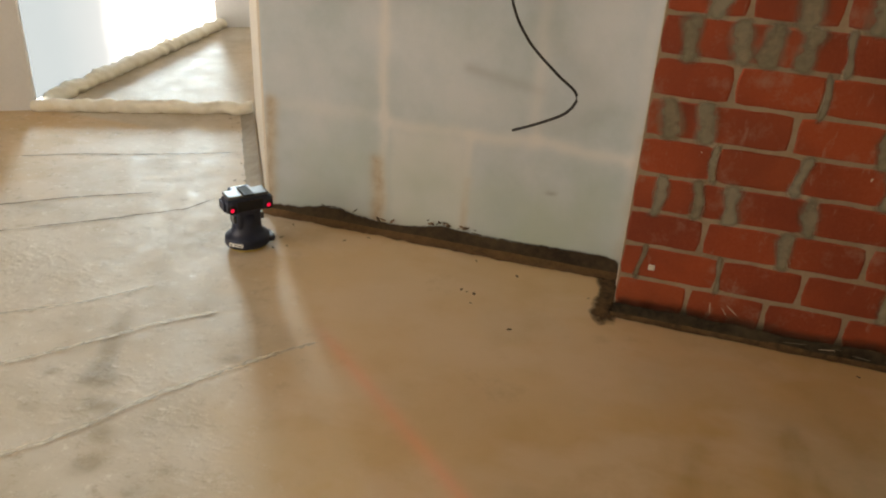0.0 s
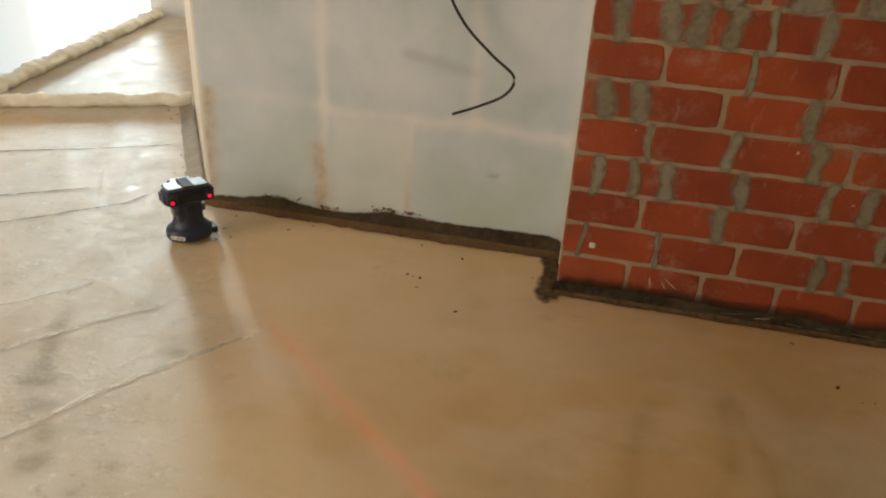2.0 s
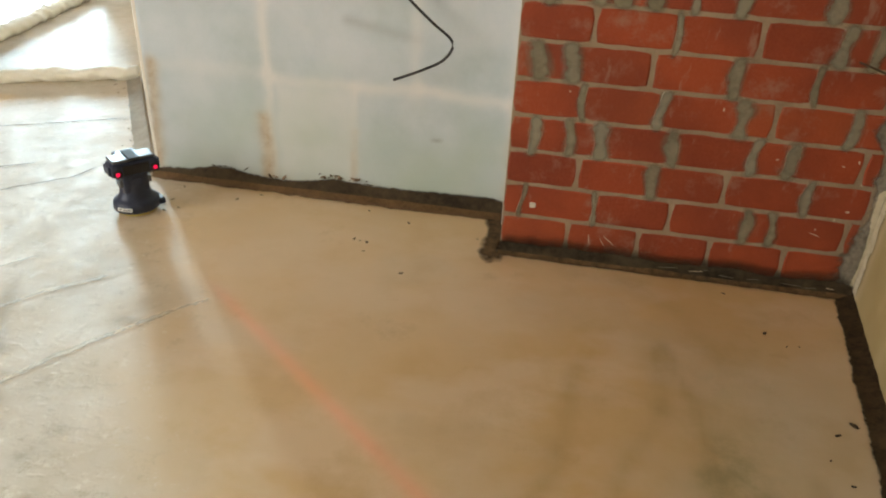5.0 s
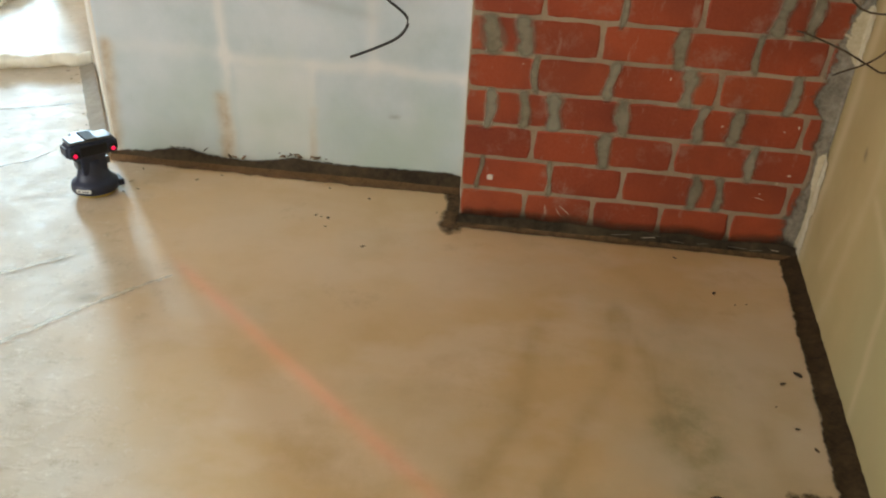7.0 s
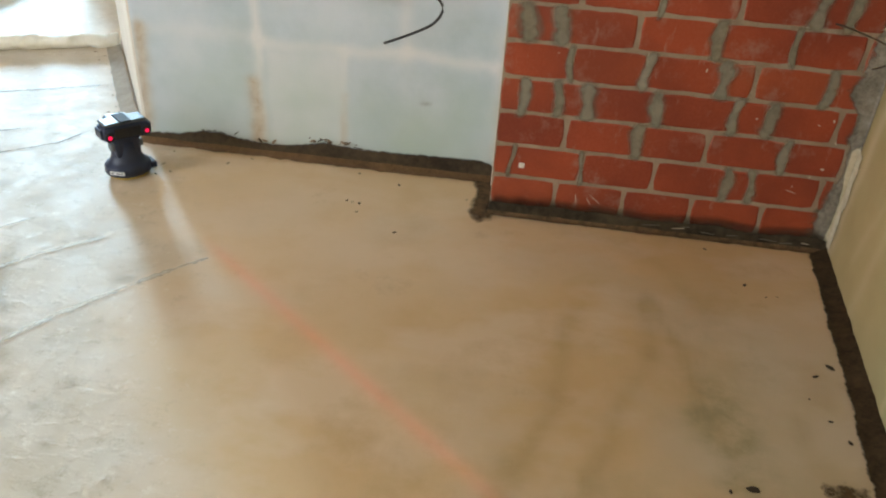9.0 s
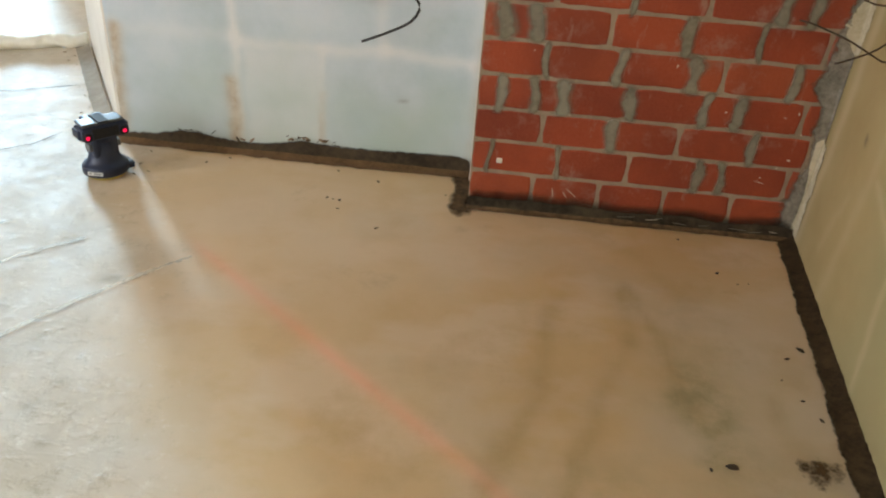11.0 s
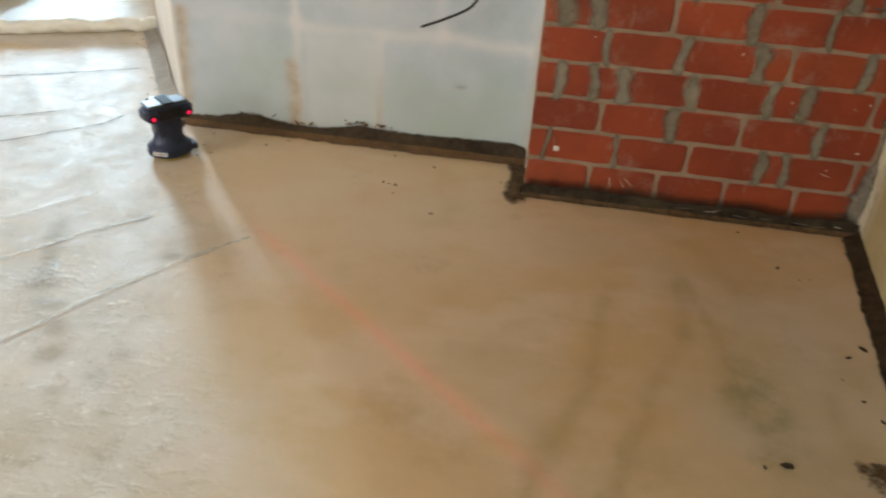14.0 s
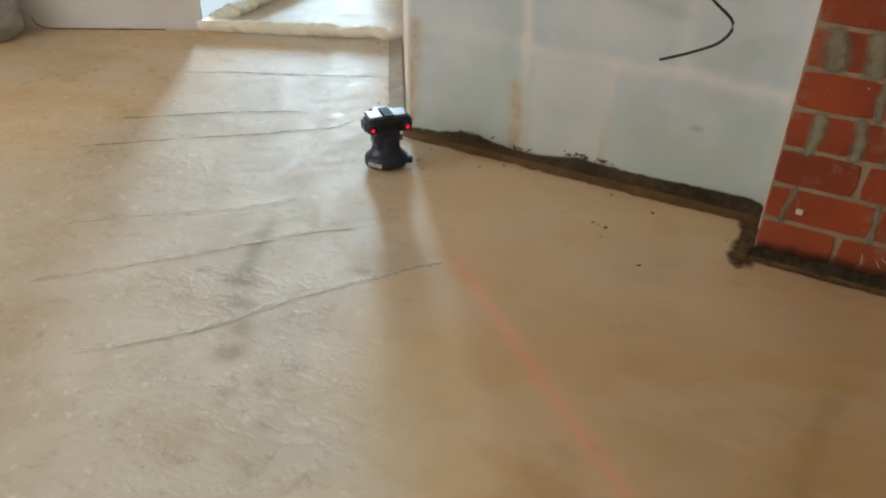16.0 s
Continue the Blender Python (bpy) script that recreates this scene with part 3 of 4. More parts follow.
block = thing("wall_plasterboard", prism(bmesh.new(), [(BOARD_L + 0.012, BOARD_Y + 0.004), (0.4, BOARD_Y + 0.004), (0.4, 6.0), (-1.55, 8.0), (-1.95, 7.78), tuple(JAMB_R + Vector((0.012, 0.004)))], 0.0, HEIGHT), CREAM, "plasterboard wall block with cream corner", "wall", kind="structure")
face = sheet("board_face", np.linspace(BOARD_L, 0.12, 110), np.concatenate([np.linspace(0.035, 1.3, 90), np.linspace(1.33, HEIGHT, 30)]), lambda x, z: (x, BOARD_Y - 0.0015 * wobble(x, z, 3.0) + 0.05 * np.maximum(0, (BOARD_L + 0.035 - x) / 0.035) ** 2 * 0.5, z), board_values, BOARD)
face.parent = block
tagged(face, "grey-green plasterboard with pale filled joints")

# ---- yellowish wall beside the brick ----
def yellow_values(y, z):
    n, n2 = wobble(y, z, 2.0, 11.0), wobble(y, z, 8.0, 4.0)
    ys, zs = y + 0.015 * n2, z + 0.015 * n2
    filler = 0.8 * near_line(ys, zs, [(3.151, 0.034), (3.107, 0.487), (3.096, 0.985), (3.0, 2.6)], 0.035) + 0.5 * near_line(ys, zs, [(2.623, 0.533), (2.321, 0.421), (2.246, 0.035)], 0.018)
    filler = filler + 0.35 * near_line(ys, zs, [(2.736, 0.008), (2.679, 0.51), (2.691, 1.112)], 0.03) + 0.3 * near_line(ys, zs, [(2.893, 0.148), (2.808, 0.403)], 0.02)
    green = smoothstep(2.75 - 0.2 * n - y, 0.0, 0.5) * (0.7 + 0.3 * n)
    damp = near_line(y, z, [(2.82, 0.577), (2.821, 0.592)], 0.011) + near_line(y, z, [(2.52, 0.634), (2.518, 0.65)], 0.011)
    return {"filler": filler, "green": green, "damp": damp}


east = thing("wall_east", prism(bmesh.new(), [(yellow_x(3.6) + 0.004, 3.6), (yellow_x(3.6) + 0.25, 3.6), (yellow_x(-2.5) + 0.25, -2.75), (yellow_x(-2.5) + 0.004, -2.75)], 0.0, HEIGHT), PLASTER, "yellowish plasterboard wall with trowel marks", "wall", kind="structure")
yface = sheet("board_face", np.concatenate([np.linspace(-2.5, 1.2, 40), np.linspace(1.23, 3.3, 110)]), np.concatenate([np.linspace(0.0, 1.3, 80), np.linspace(1.33, HEIGHT, 20)]), lambda y, z: (yellow_x(y) - 0.002 * wobble(y, z, 3.0), y, z), yellow_values, YELLOW_WALL)
yface.parent = east
tagged(yface, "yellowish board face with pale trowel marks")

# ---- mastic along the feet of the walls ----
def strip(name, rows, profile, material, parent, label):
    """A long uneven strip: at every place along it the same profile of (distance, height, cover)."""
    bm = bmesh.new()
    layer = bm.verts.layers.float.new("cover")
    lines = []
    for i, (p, n) in enumerate(rows):
        line = []
        ends = 1.3 * math.exp(-min(i, len(rows) - 1 - i) / 1.6)
        for d, z, c in profile(p, i):
            v = bm.verts.new((p.x + n.x * d, p.y + n.y * d, z))
            v[layer] = c - ends
            line.append(v)
        lines.append(line)
    for u, v in zip(lines, lines[1:]):
        for k in range(len(u) - 1):
            bm.faces.new((u[k], u[k + 1], v[k + 1], v[k]))
    bmesh.ops.recalc_face_normals(bm, faces=bm.faces)
    return part(name, bm, material, parent, label, True)


def lay(a, b, inward, foot, rise, materials, label, labels, seed, lumps=0.25, thick=1.0, tops=None, fade=0.022):
    """A hand-laid strip of mastic: an uneven foot on the floor and an uneven rise on the wall."""
    a, b, n = Vector(a), Vector(b), Vector(inward).normalized()
    count = int((b - a).length / 0.012)
    rows = [(a.lerp(b, k / count), n) for k in range(count + 1)]
    base = tagged(new("mastic_strip"), label, "mastic strip", "mastic strips", "structure")

    def waves(p):
        return noise.fractal((p.x * 5 + seed, p.y * 5, seed), 1.0, 2.0, 4), noise.fractal((p.x * 26 + seed, p.y * 26, seed + 4), 1.0, 2.0, 3), noise.fractal((p.x * 3.4 - seed, p.y * 3.4, 9), 1.0, 2.0, 4)

    def low(p, i):
        q, j, _ = waves(p)
        f = foot * (1 + lumps * 0.5 * q + lumps * 0.3 * j)
        return (f * 1.2, 0.0030, 0.0), (f, 0.0035, 0.6), (f * 0.8, 0.0035 + 0.0015 * thick, 1.3), (f * 0.5, 0.004 + (0.005 + 0.003 * j) * thick, 1.5), (0.014, 0.005 + (0.012 + 0.003 * q) * thick, 1.5), (0.001, 0.020 + 0.006 * j, 1.5)

    def high(p, i):
        q, j, r = waves(p)
        h = rise * (1 + lumps * 0.9 * r) if tops is None else float(np.interp(p.x, *tops)) - 0.008 + 0.006 * r + 0.004 * max(0.0, j)
        return (0.015, min(0.015, h * 0.4), 1.5), (0.011, min(0.03, h * 0.65), 1.5), (0.007, h * 0.85, 1.3), (0.006, h, 0.75), (0.0012, h + min(fade, h * 0.8), 0.0)

    strip("foot", rows, low, materials[0], base, labels[0])
    if rise > 0.03:
        strip("rise", rows, high, materials[1], base, labels[1])
    return base


IN = (0, -1)
SIDE_IN = Vector((JAMB_R.y - BOARD_Y, -(JAMB_R.x - BOARD_L))).normalized() * -1
lay((BOARD_L, BOARD_Y), (0.085, BOARD_Y), IN, 0.058, 0.056, (MASTIC_THIN, MASTIC_SMOOTH), "brown and black mastic strip along the plasterboard foot", ("thin brown mastic on the floor", "black mastic on the wall"), 1.0, 0.32, 1.0, ([-1.55, -1.42, -1.34, -1.22, -1.15, -1.0, -0.9, -0.78, -0.68, -0.6, -0.45, -0.2, 0.08], [0.036, 0.040, 0.047, 0.066, 0.070, 0.048, 0.042, 0.052, 0.074, 0.070, 0.064, 0.070, 0.077]))
lay((0.078, BRICK_Y - 0.002), (1.40, BRICK_Y - 0.002), IN, 0.034, 0.052, (MASTIC_CORNER, MASTIC_GREY), "black mastic strip along the brick foot", ("black mastic on the floor", "dusty black mastic on the bricks"), 3.0, 0.3, fade=0.04)
lay((yellow_x(3.2), 3.19), (yellow_x(0.0), 0.0), (-1, 0.108), 0.064, 0.018, (MASTIC_EDGE, MASTIC_EDGE), "wide black mastic strip along the yellowish wall", ("black mastic on the floor", "black mastic on the wall"), 5.0, 0.22)
corner_smear = sheet("mastic_smear", np.linspace(-1, 1, 17), np.linspace(-1, 1, 21), lambda u, v: (0.066 + 0.062 * u - 0.010 * v + 0.014 * np.sin(v * 4 + 1), 3.285 + 0.19 * v + 0.012 * np.sin(u * 5), 0.0045 + 0 * u), lambda u, v: {"cover": 1.05 - 1.0 * np.abs(u) ** 2.2 - 0.75 * np.abs(v) ** 4}, MASTIC_CORNER)
tagged(corner_smear, "dark brown mastic smeared round the brick corner", "mastic smear")
lay(tuple(JAMB_R), (BOARD_L, BOARD_Y), tuple(SIDE_IN), 0.065, 0.012, (GREY_STRIP, GREY_STRIP), "grey-brown strip along the loggia side", ("grey strip on the floor", "grey foot of the wall"), 12.0, 0.2)

# ---- mounting foam ----
def foam(a, b, radius, label, seed):
    pts = [(*a.lerp(b, k / 6), radius * 0.75) for k in range(7)]
    return thing("foam_bead", tube(pts, radius, 16, 0.42, seed, 0.9, 0.012), FOAM, label, "mounting foam", "foam beads", smooth=True)


foam(JAMB_L - FACADE * 0.01, JAMB_R - FACADE * 0.005, 0.042, "cream mounting foam bead across the loggia threshold", 2.0)
foam(start + GLAZING * 0.06 - side * 0.03, FAR_CORNER - side * 0.05, 0.050, "cream mounting foam bead under the glazing", 6.0)

# ---- floor laser ----
def floor_laser(at, turn):
    """Bell-shaped foot, neck and a wide head with two lenses; it looks along its own -y."""
    root = tagged(new("laser_level"), "navy floor laser level with two red lenses standing on the screed", "laser level")
    part("foot_ring", lathe(bmesh.new(), [(0.070, 0.0), (0.076, 0.003), (0.077, 0.010), (0.072, 0.014)], 32), YELLOW, root, "dull yellow ring under the foot", True)
    bm = lathe(bmesh.new(), [(0.078, 0.011), (0.088, 0.014), (0.0925, 0.022), (0.091, 0.046), (0.087, 0.053), (0.074, 0.060), (0.066, 0.070), (0.060, 0.088), (0.054, 0.110), (0.050, 0.150)], 36, sy=0.94)
    part("base", bm, NAVY, root, "bell-shaped navy base", True)
    part("foot_lug", box(bmesh.new(), 0.058, -0.05, 0.016, 0.104, 0.02, 0.045, 0.008), NAVY, root)
    part("neck", box(bmesh.new(), -0.052, -0.044, 0.085, 0.052, 0.050, 0.178, 0.014), NAVY, root)
    strip_ = part("label_strip", box(bmesh.new(), -0.030, -0.002, -0.007, 0.030, 0.004, 0.007), LABEL, root, "white label strip with dark bars")
    strip_.matrix_local = pose(-0.068, -0.0585, 0.036, -3, 0, -48)
    for k, w in enumerate((0.010, 0.016, 0.012)):
        part("label_bar", box(bmesh.new(), -0.024 + 0.018 * k, -0.0026, -0.002, -0.024 + 0.018 * k + w, -0.0015, 0.002), BLACK, strip_)
    head = part("head", box(bmesh.new(), -0.099, -0.064, 0.164, 0.099, 0.038, 0.236, 0.030), NAVY, root, "wide navy head")
    part("front_panel", box(bmesh.new(), -0.052, -0.0665, 0.182, 0.052, -0.058, 0.222, 0.003), BLACK, head, "black front panel")
    part("top_plate", box(bmesh.new(), -0.084, -0.050, 0.2285, 0.084, 0.030, 0.2425, 0.006), SILVER, head, "shiny grey top plate")
    part("grip", box(bmesh.new(), -0.022, -0.058, 0.2405, 0.022, 0.040, 0.2475, 0.003), BLACK, head, "black grip on the top")
    for sx in (-1, 1):
        turn_y = Matrix.Translation((sx * 0.074, -0.063, 0.194)) @ pose(0, 0, 0, 90)
        part("lens_ring", lathe(bmesh.new(), [(0.017, -0.006), (0.018, 0.0), (0.018, 0.003), (0.014, 0.005)], 20, turn_y), BLACK, head, "black lens ring", True)
        part("lens", lathe(bmesh.new(), [(0.0085, 0.003), (0.0085, 0.0062), (0.006, 0.0075)], 16, turn_y), LASER_EYE, head, "glowing red lens", True)
        part("side_cap", box(bmesh.new(), min(sx * 0.092, sx * 0.101), -0.046, 0.182, max(sx * 0.092, sx * 0.101), 0.018, 0.220, 0.004), NAVY, head, "navy side cap")
    back = part("battery_box", box(bmesh.new(), -0.046, 0.034, 0.120, 0.046, 0.086, 0.234, 0.010), NAVY, root, "navy battery box at the back")
    part("back_frame", box(bmesh.new(), -0.038, 0.084, 0.172, 0.038, 0.0895, 0.226, 0.003), BLACK, back, "black recessed panel")
    part("warning_label", box(bmesh.new(), -0.022, 0.0845, 0.138, 0.022, 0.0880, 0.164), YELLOW, back, "yellow warning label")
    for sx in (-1, 1):
        part("shoulder", box(bmesh.new(), sx * 0.056 - 0.008, -0.034, 0.120, sx * 0.056 + 0.008, 0.012, 0.150, 0.004), SILVER, root, "grey clamp beside the neck")
    root.matrix_world = pose(*at, 0, 0, turn)
    return root


LASER_AT, LASER_TO = Vector((-1.405, 3.16)), Vector((0.40, 1.62))
aim = math.degrees(math.atan2(LASER_TO.y - LASER_AT.y, LASER_TO.x - LASER_AT.x)) + 90
floor_laser((LASER_AT.x, LASER_AT.y, 0.0), aim)


def laser_values(s, w):
    return {"strength": np.exp(-(w / 0.55) ** 2) * smoothstep(s, 0.0, 0.12) * (1 - 0.8 * smoothstep(s, 0.5, 1.0)) * 0.14}


way = (LASER_TO - LASER_AT).normalized()
across = Vector((-way.y, way.x))
p0, reach = LASER_AT + way * 0.62, 2.1
band = sheet("laser_line", np.linspace(0, 1, 60), np.linspace(-1, 1, 13), lambda s, w: (p0.x + way.x * reach * s + across.x * 0.04 * w, p0.y + way.y * reach * s + across.y * 0.04 * w, 0.0045 + 0 * s), laser_values, LASER_BAND)
tagged(band, "soft red laser line across the screed", "laser line")

# ---- cables ----
def cable(points, radius, label, material=CABLE):
    return thing("cable", tube(points, radius, 8, 0.0), material, label, "cable", "cables", smooth=True)


cable([(-0.47, 3.49, 1.45), (-0.475, 3.44, 1.25), (-0.437, 3.42, 1.041), (-0.366, 3.42, 0.91), (-0.255, 3.42, 0.806), (-0.17, 3.42, 0.736), (-0.196, 3.42, 0.668), (-0.286, 3.42, 0.615), (-0.393, 3.42, 0.568)], 0.0055, "black cable hanging in a bend out of the plasterboard")

# ---- screed ridges, drips and crumbs ----
RIDGES = [[(-1.994, 1.773), (-1.74, 2.085), (-1.564, 2.283), (-1.392, 2.507), (-1.189, 2.707)], [(-1.577, 1.611), (-1.308, 1.9), (-1.145, 2.205), (-0.984, 2.427), (-0.894, 2.545), (-0.82, 2.627)],
          [(-2.2, 2.10), (-1.906, 2.37), (-1.699, 2.54), (-1.511, 2.771)], [(-2.674, 2.60), (-2.374, 2.875), (-2.09, 3.11), (-1.826, 3.354), (-1.765, 3.53)], [(-3.02, 3.51), (-2.676, 3.72), (-2.49, 3.80), (-2.229, 3.935), (-1.953, 4.09)], [(-2.75, 2.93), (-2.624, 3.026), (-2.368, 3.248), (-2.006, 3.485)]]
for i, line in enumerate(RIDGES):
    base = tagged(new("screed_ridge"), "thin raised trowel ridge in the screed", "screed ridge", "screed ridges", "structure")
    pts = [Vector(p) for p in line]
    rows = [(a.lerp(b, k / 20) + 0.006 * noise.noise_vector((a.x * 9 + k * 0.35, a.y * 9, i)).xy, Vector((-(b - a).y, (b - a).x)).normalized()) for a, b in zip(pts, pts[1:]) for k in range(20)]
    wide = 0.017 if i < 2 else 0.009
    # Far ridges take the dark material, shade put into their colour.
    strip("crest", rows, lambda p, k: ((-wide, 0.0022, 0.05), (-wide * 0.5, 0.0026, 0.46), (0.0, 0.0029, 0.66), (wide * 0.5, 0.0026, 0.46), (wide, 0.0022, 0.05)), SHADED_RIDGE if i > 2 else RIDGE, base, "thin broken crest of screed")


def blot(x, y, rx, ry, turn, seed, height=0.004):
    bm = bmesh.new()
    c, s = math.cos(turn), math.sin(turn)
    rings = []
    for f, z in ((1.0, 0.0016), (0.8, height * 0.8), (0.4, height)):
        ring = []
        for k in range(14):
            w = 2 * math.pi * k / 14
            r = f * (1 + 0.35 * noise.noise((math.cos(w) * 1.4 + seed, math.sin(w) * 1.4, seed)))
            a, b = rx * r * math.cos(w), ry * r * math.sin(w)
            ring.append(bm.verts.new((x + a * c - b * s, y + a * s + b * c, z)))
        rings.append(ring)
    for u, v in zip(rings, rings[1:]):
        for k in range(14):
            bm.faces.new((u[k], u[(k + 1) % 14], v[(k + 1) % 14], v[k]))
    bm.faces.new(rings[-1])
    bmesh.ops.recalc_face_normals(bm, faces=bm.faces)
    return bm


DROPS = [(0.887, 1.907, 0.020), (0.827, 1.889, 0.008), (1.153, 2.207, 0.008), (1.184, 2.131, 0.010), (1.161, 2.404, 0.011), (1.218, 2.458, 0.018), (1.097, 2.814, 0.005),
         (1.137, 2.823, 0.004), (1.036, 2.876, 0.011), (0.928, 3.1, 0.008), (-1.053, 3.345, 0.010), (-0.969, 3.41, 0.008), (-0.476, 3.144, 0.010), (-0.416, 3.06, 0.007),
         (-0.422, 3.131, 0.012), (-0.45, 3.135, 0.006), (-0.298, 3.329, 0.011), (-0.24, 2.939, 0.011), (-0.484, 3.392, 0.009), (-0.004, 3.268, 0.006), (-1.251, 3.208, 0.008), (1.115, 2.293, 0.005), (-0.85, 3.437, 0.006)]
for i, (x, y, r) in enumerate(DROPS):
    thing("mastic_drop", blot(x, y, r * 0.95, r * 0.5, i * 1.7, i * 2.3, 0.003), MASTIC if x > 0.5 else SMUDGE, "small dark drop of mastic on the screed", "mastic drop", "mastic drops", smooth=True)
rnd = random.Random(4)
smudge = sheet("mastic_smear", np.linspace(-1, 1, 15), np.linspace(-1, 1, 15), lambda u, v: (1.115 + 0.085 * u + 0.02 * v, 1.925 + 0.085 * v, 0.0045 + 0 * u), lambda u, v: {"cover": 0.62 - 0.75 * (u * u + v * v)}, SMUDGE_SHEET)
tagged(smudge, "thin streaky dark smear of mastic on the screed", "mastic smear")
for i in range(20):
    s = rnd.random()
    p = Vector((BOARD_L, BOARD_Y)).lerp(JAMB_R, s) + SIDE_IN * rnd.uniform(0.07, 0.14) + Vector((rnd.gauss(0, 0.01), rnd.gauss(0, 0.01)))
    if i > 14:
        p = Vector((-1.32, 3.25)) + Vector((rnd.gauss(0, 0.05), rnd.gauss(0, 0.07)))
    thing("crumb", blot(p.x, p.y, rnd.uniform(0.004, 0.012), rnd.uniform(0.0015, 0.004), rnd.uniform(-1, 1), i * 3.1, rnd.uniform(0.003, 0.006)), MORTAR if i % 3 else SMUDGE, "loose screed crumb on the floor", "crumb", "crumbs")

# torn slivers of mastic above the strip on the plasterboard
for i in range(20):
    group = ((-1.24, 0.070), (-1.13, 0.074), (-0.67, 0.086), (-0.55, 0.076))[i % 4]
    x, z = group[0] + rnd.gauss(0, 0.035), group[1] + rnd.uniform(-0.012, 0.014)
    ob = thing("mastic_sliver", blot(0, 0, rnd.uniform(0.005, 0.016), rnd.uniform(0.0012, 0.003), 0, i * 5.1 + 1, 0.003), MASTIC, "torn dark sliver of mastic on the plasterboard foot", "mastic sliver", "mastic slivers")
    ob.matrix_world = pose(x, BOARD_Y - 0.004, z, 90, rnd.uniform(-40, 20))

# brown torn paper curling out of the plasterboard foot
for i in range(14):
    x = (-0.94, -0.70, -0.655, -0.58, -0.545)[i % 5] + rnd.gauss(0, 0.018)
    ob = thing("paper_curl", blot(0, 0, rnd.uniform(0.006, 0.016), rnd.uniform(0.002, 0.006), 0, i * 2.9 + 4, rnd.uniform(0.004, 0.010)), SMUDGE if i % 2 else MORTAR, "torn brown paper curl at the plasterboard foot", "paper curl", "paper curls")
    ob.matrix_world = pose(x, BOARD_Y - 0.004, (0.058 if x < -0.8 else 0.084) + rnd.uniform(-0.008, 0.012), 90, rnd.uniform(-60, 60))

# cables beside the brick corner
cable([(1.172, 3.19, 0.854), (1.136, 2.95, 0.9), (1.21, 2.85, 0.886), (1.285, 2.85, 0.851), (1.319, 2.80, 0.844), (1.328, 2.78, 0.9), (1.316, 2.78, 0.97), (1.305, 2.82, 1.039), (1.286, 2.95, 1.152), (1.385, 3.0, 1.3)], 0.0030, "dark cable looping out beside the brick corner", BROWN_CABLE)
cable([(1.329, 3.18, 0.723), (1.206, 2.86, 0.813), (1.278, 2.84, 0.857), (1.307, 2.80, 0.909), (1.319, 2.78, 0.96), (1.31, 2.80, 1.003), (1.248, 2.85, 0.998), (1.2, 2.87, 1.023), (1.185, 3.0, 1.094), (1.2, 3.19, 1.18)], 0.0030, "second dark cable crossing the first in a loop", BROWN_CABLE)

# grey sack at the far end of the facade wall
def sack(x, y):
    bm = bmesh.new()
    bmesh.ops.create_icosphere(bm, subdivisions=4, radius=1.0)
    for v in bm.verts:
        n = noise.fractal(v.co * 2.2, 1.0, 2.0, 5)
        ridge = abs(noise.noise(v.co * 4.0))
        p = v.co.normalized()
        p = Vector([math.copysign(abs(c) ** 0.6, c) for c in p]) * (1 + 0.14 * n - 0.12 * ridge)
        v.co = (x + p.x * 0.16, y + p.y * 0.15, max(0.0, 0.22 + p.z * 0.24))
    return bm


thing("sack", sack(-4.30, 3.41), SACK, "crumpled grey sack against the wall", "sack", smooth=True)

# ---- brick wall on edge ----
def course_z(k, x):
    """The joint under course k; the courses waver a little."""
    return 0.1646 + 0.1325 * (k - 1) + 0.0006 * math.sin(x * 5 + k)


JOINTS = {0: [0.341, 0.603, 0.861, 1.122], 1: [0.426, 0.698, 0.966, 1.055, 1.302], 2: [0.349, 0.613, 0.865, 1.143], 3: [0.179, 0.304, 0.414, 0.66, 0.935, 1.058, 1.290],
          4: [0.333, 0.6, 0.868, 0.972, 1.223], 5: [0.166, 0.282, 0.546, 0.817, 1.071, 1.300], 6: [0.34, 0.606, 0.868, 1.121, 1.221], 7: [0.184, 0.336, 0.424, 0.524, 0.79, 1.061]}
SMEARS = {1: [(0.160, 0.7), (0.966, 1.5), (1.055, 1.5), (0.426, 0.6)], 2: [(0.613, 1.6), (1.143, 1.3)], 3: [(0.179, 1.5), (0.304, 1.5), (0.414, 2.2), (0.66, 1.8), (0.935, 1.6), (1.058, 1.6)],
          4: [(0.333, 1.0), (0.6, 1.2), (0.868, 2.6), (1.223, 1.7)], 5: [(0.166, 1.9), (0.282, 1.9), (0.817, 1.7), (1.071, 0.9)], 6: [(1.121, 1.8), (1.221, 1.7), (0.606, 0.8)],
          7: [(0.184, 2.0), (0.336, 2.2), (0.424, 2.4), (0.524, 2.0), (0.79, 1.6), (1.061, 2.0), (0.64, 1.0)], 8: [(0.25, 2.0), (0.5, 2.4), (0.72, 3.6), (0.90, 3.0), (0.98, 2.2), (1.2, 1.8)]}
wall = thing("wall_brick", prism(bmesh.new(), [(BRICK_L + 0.004, BRICK_Y + 0.0022), (BRICK_R + 0.03, BRICK_Y + 0.0022), (BRICK_R + 0.03, BRICK_Y + 0.6), (0.41, BRICK_Y + 0.6), (0.41, BOARD_Y - 0.01), (BRICK_L + 0.004, BOARD_Y - 0.01)], 0.0, HEIGHT), MORTAR, "wall of red bricks on edge with grey mortar joints", "wall", kind="structure")
part("corner_plaster", wall_between((BRICK_L, BRICK_Y + 0.03), (BRICK_L, BOARD_Y - 0.008), -0.003, 0.1), CREAM, wall, "cream filled edge beside the bricks")


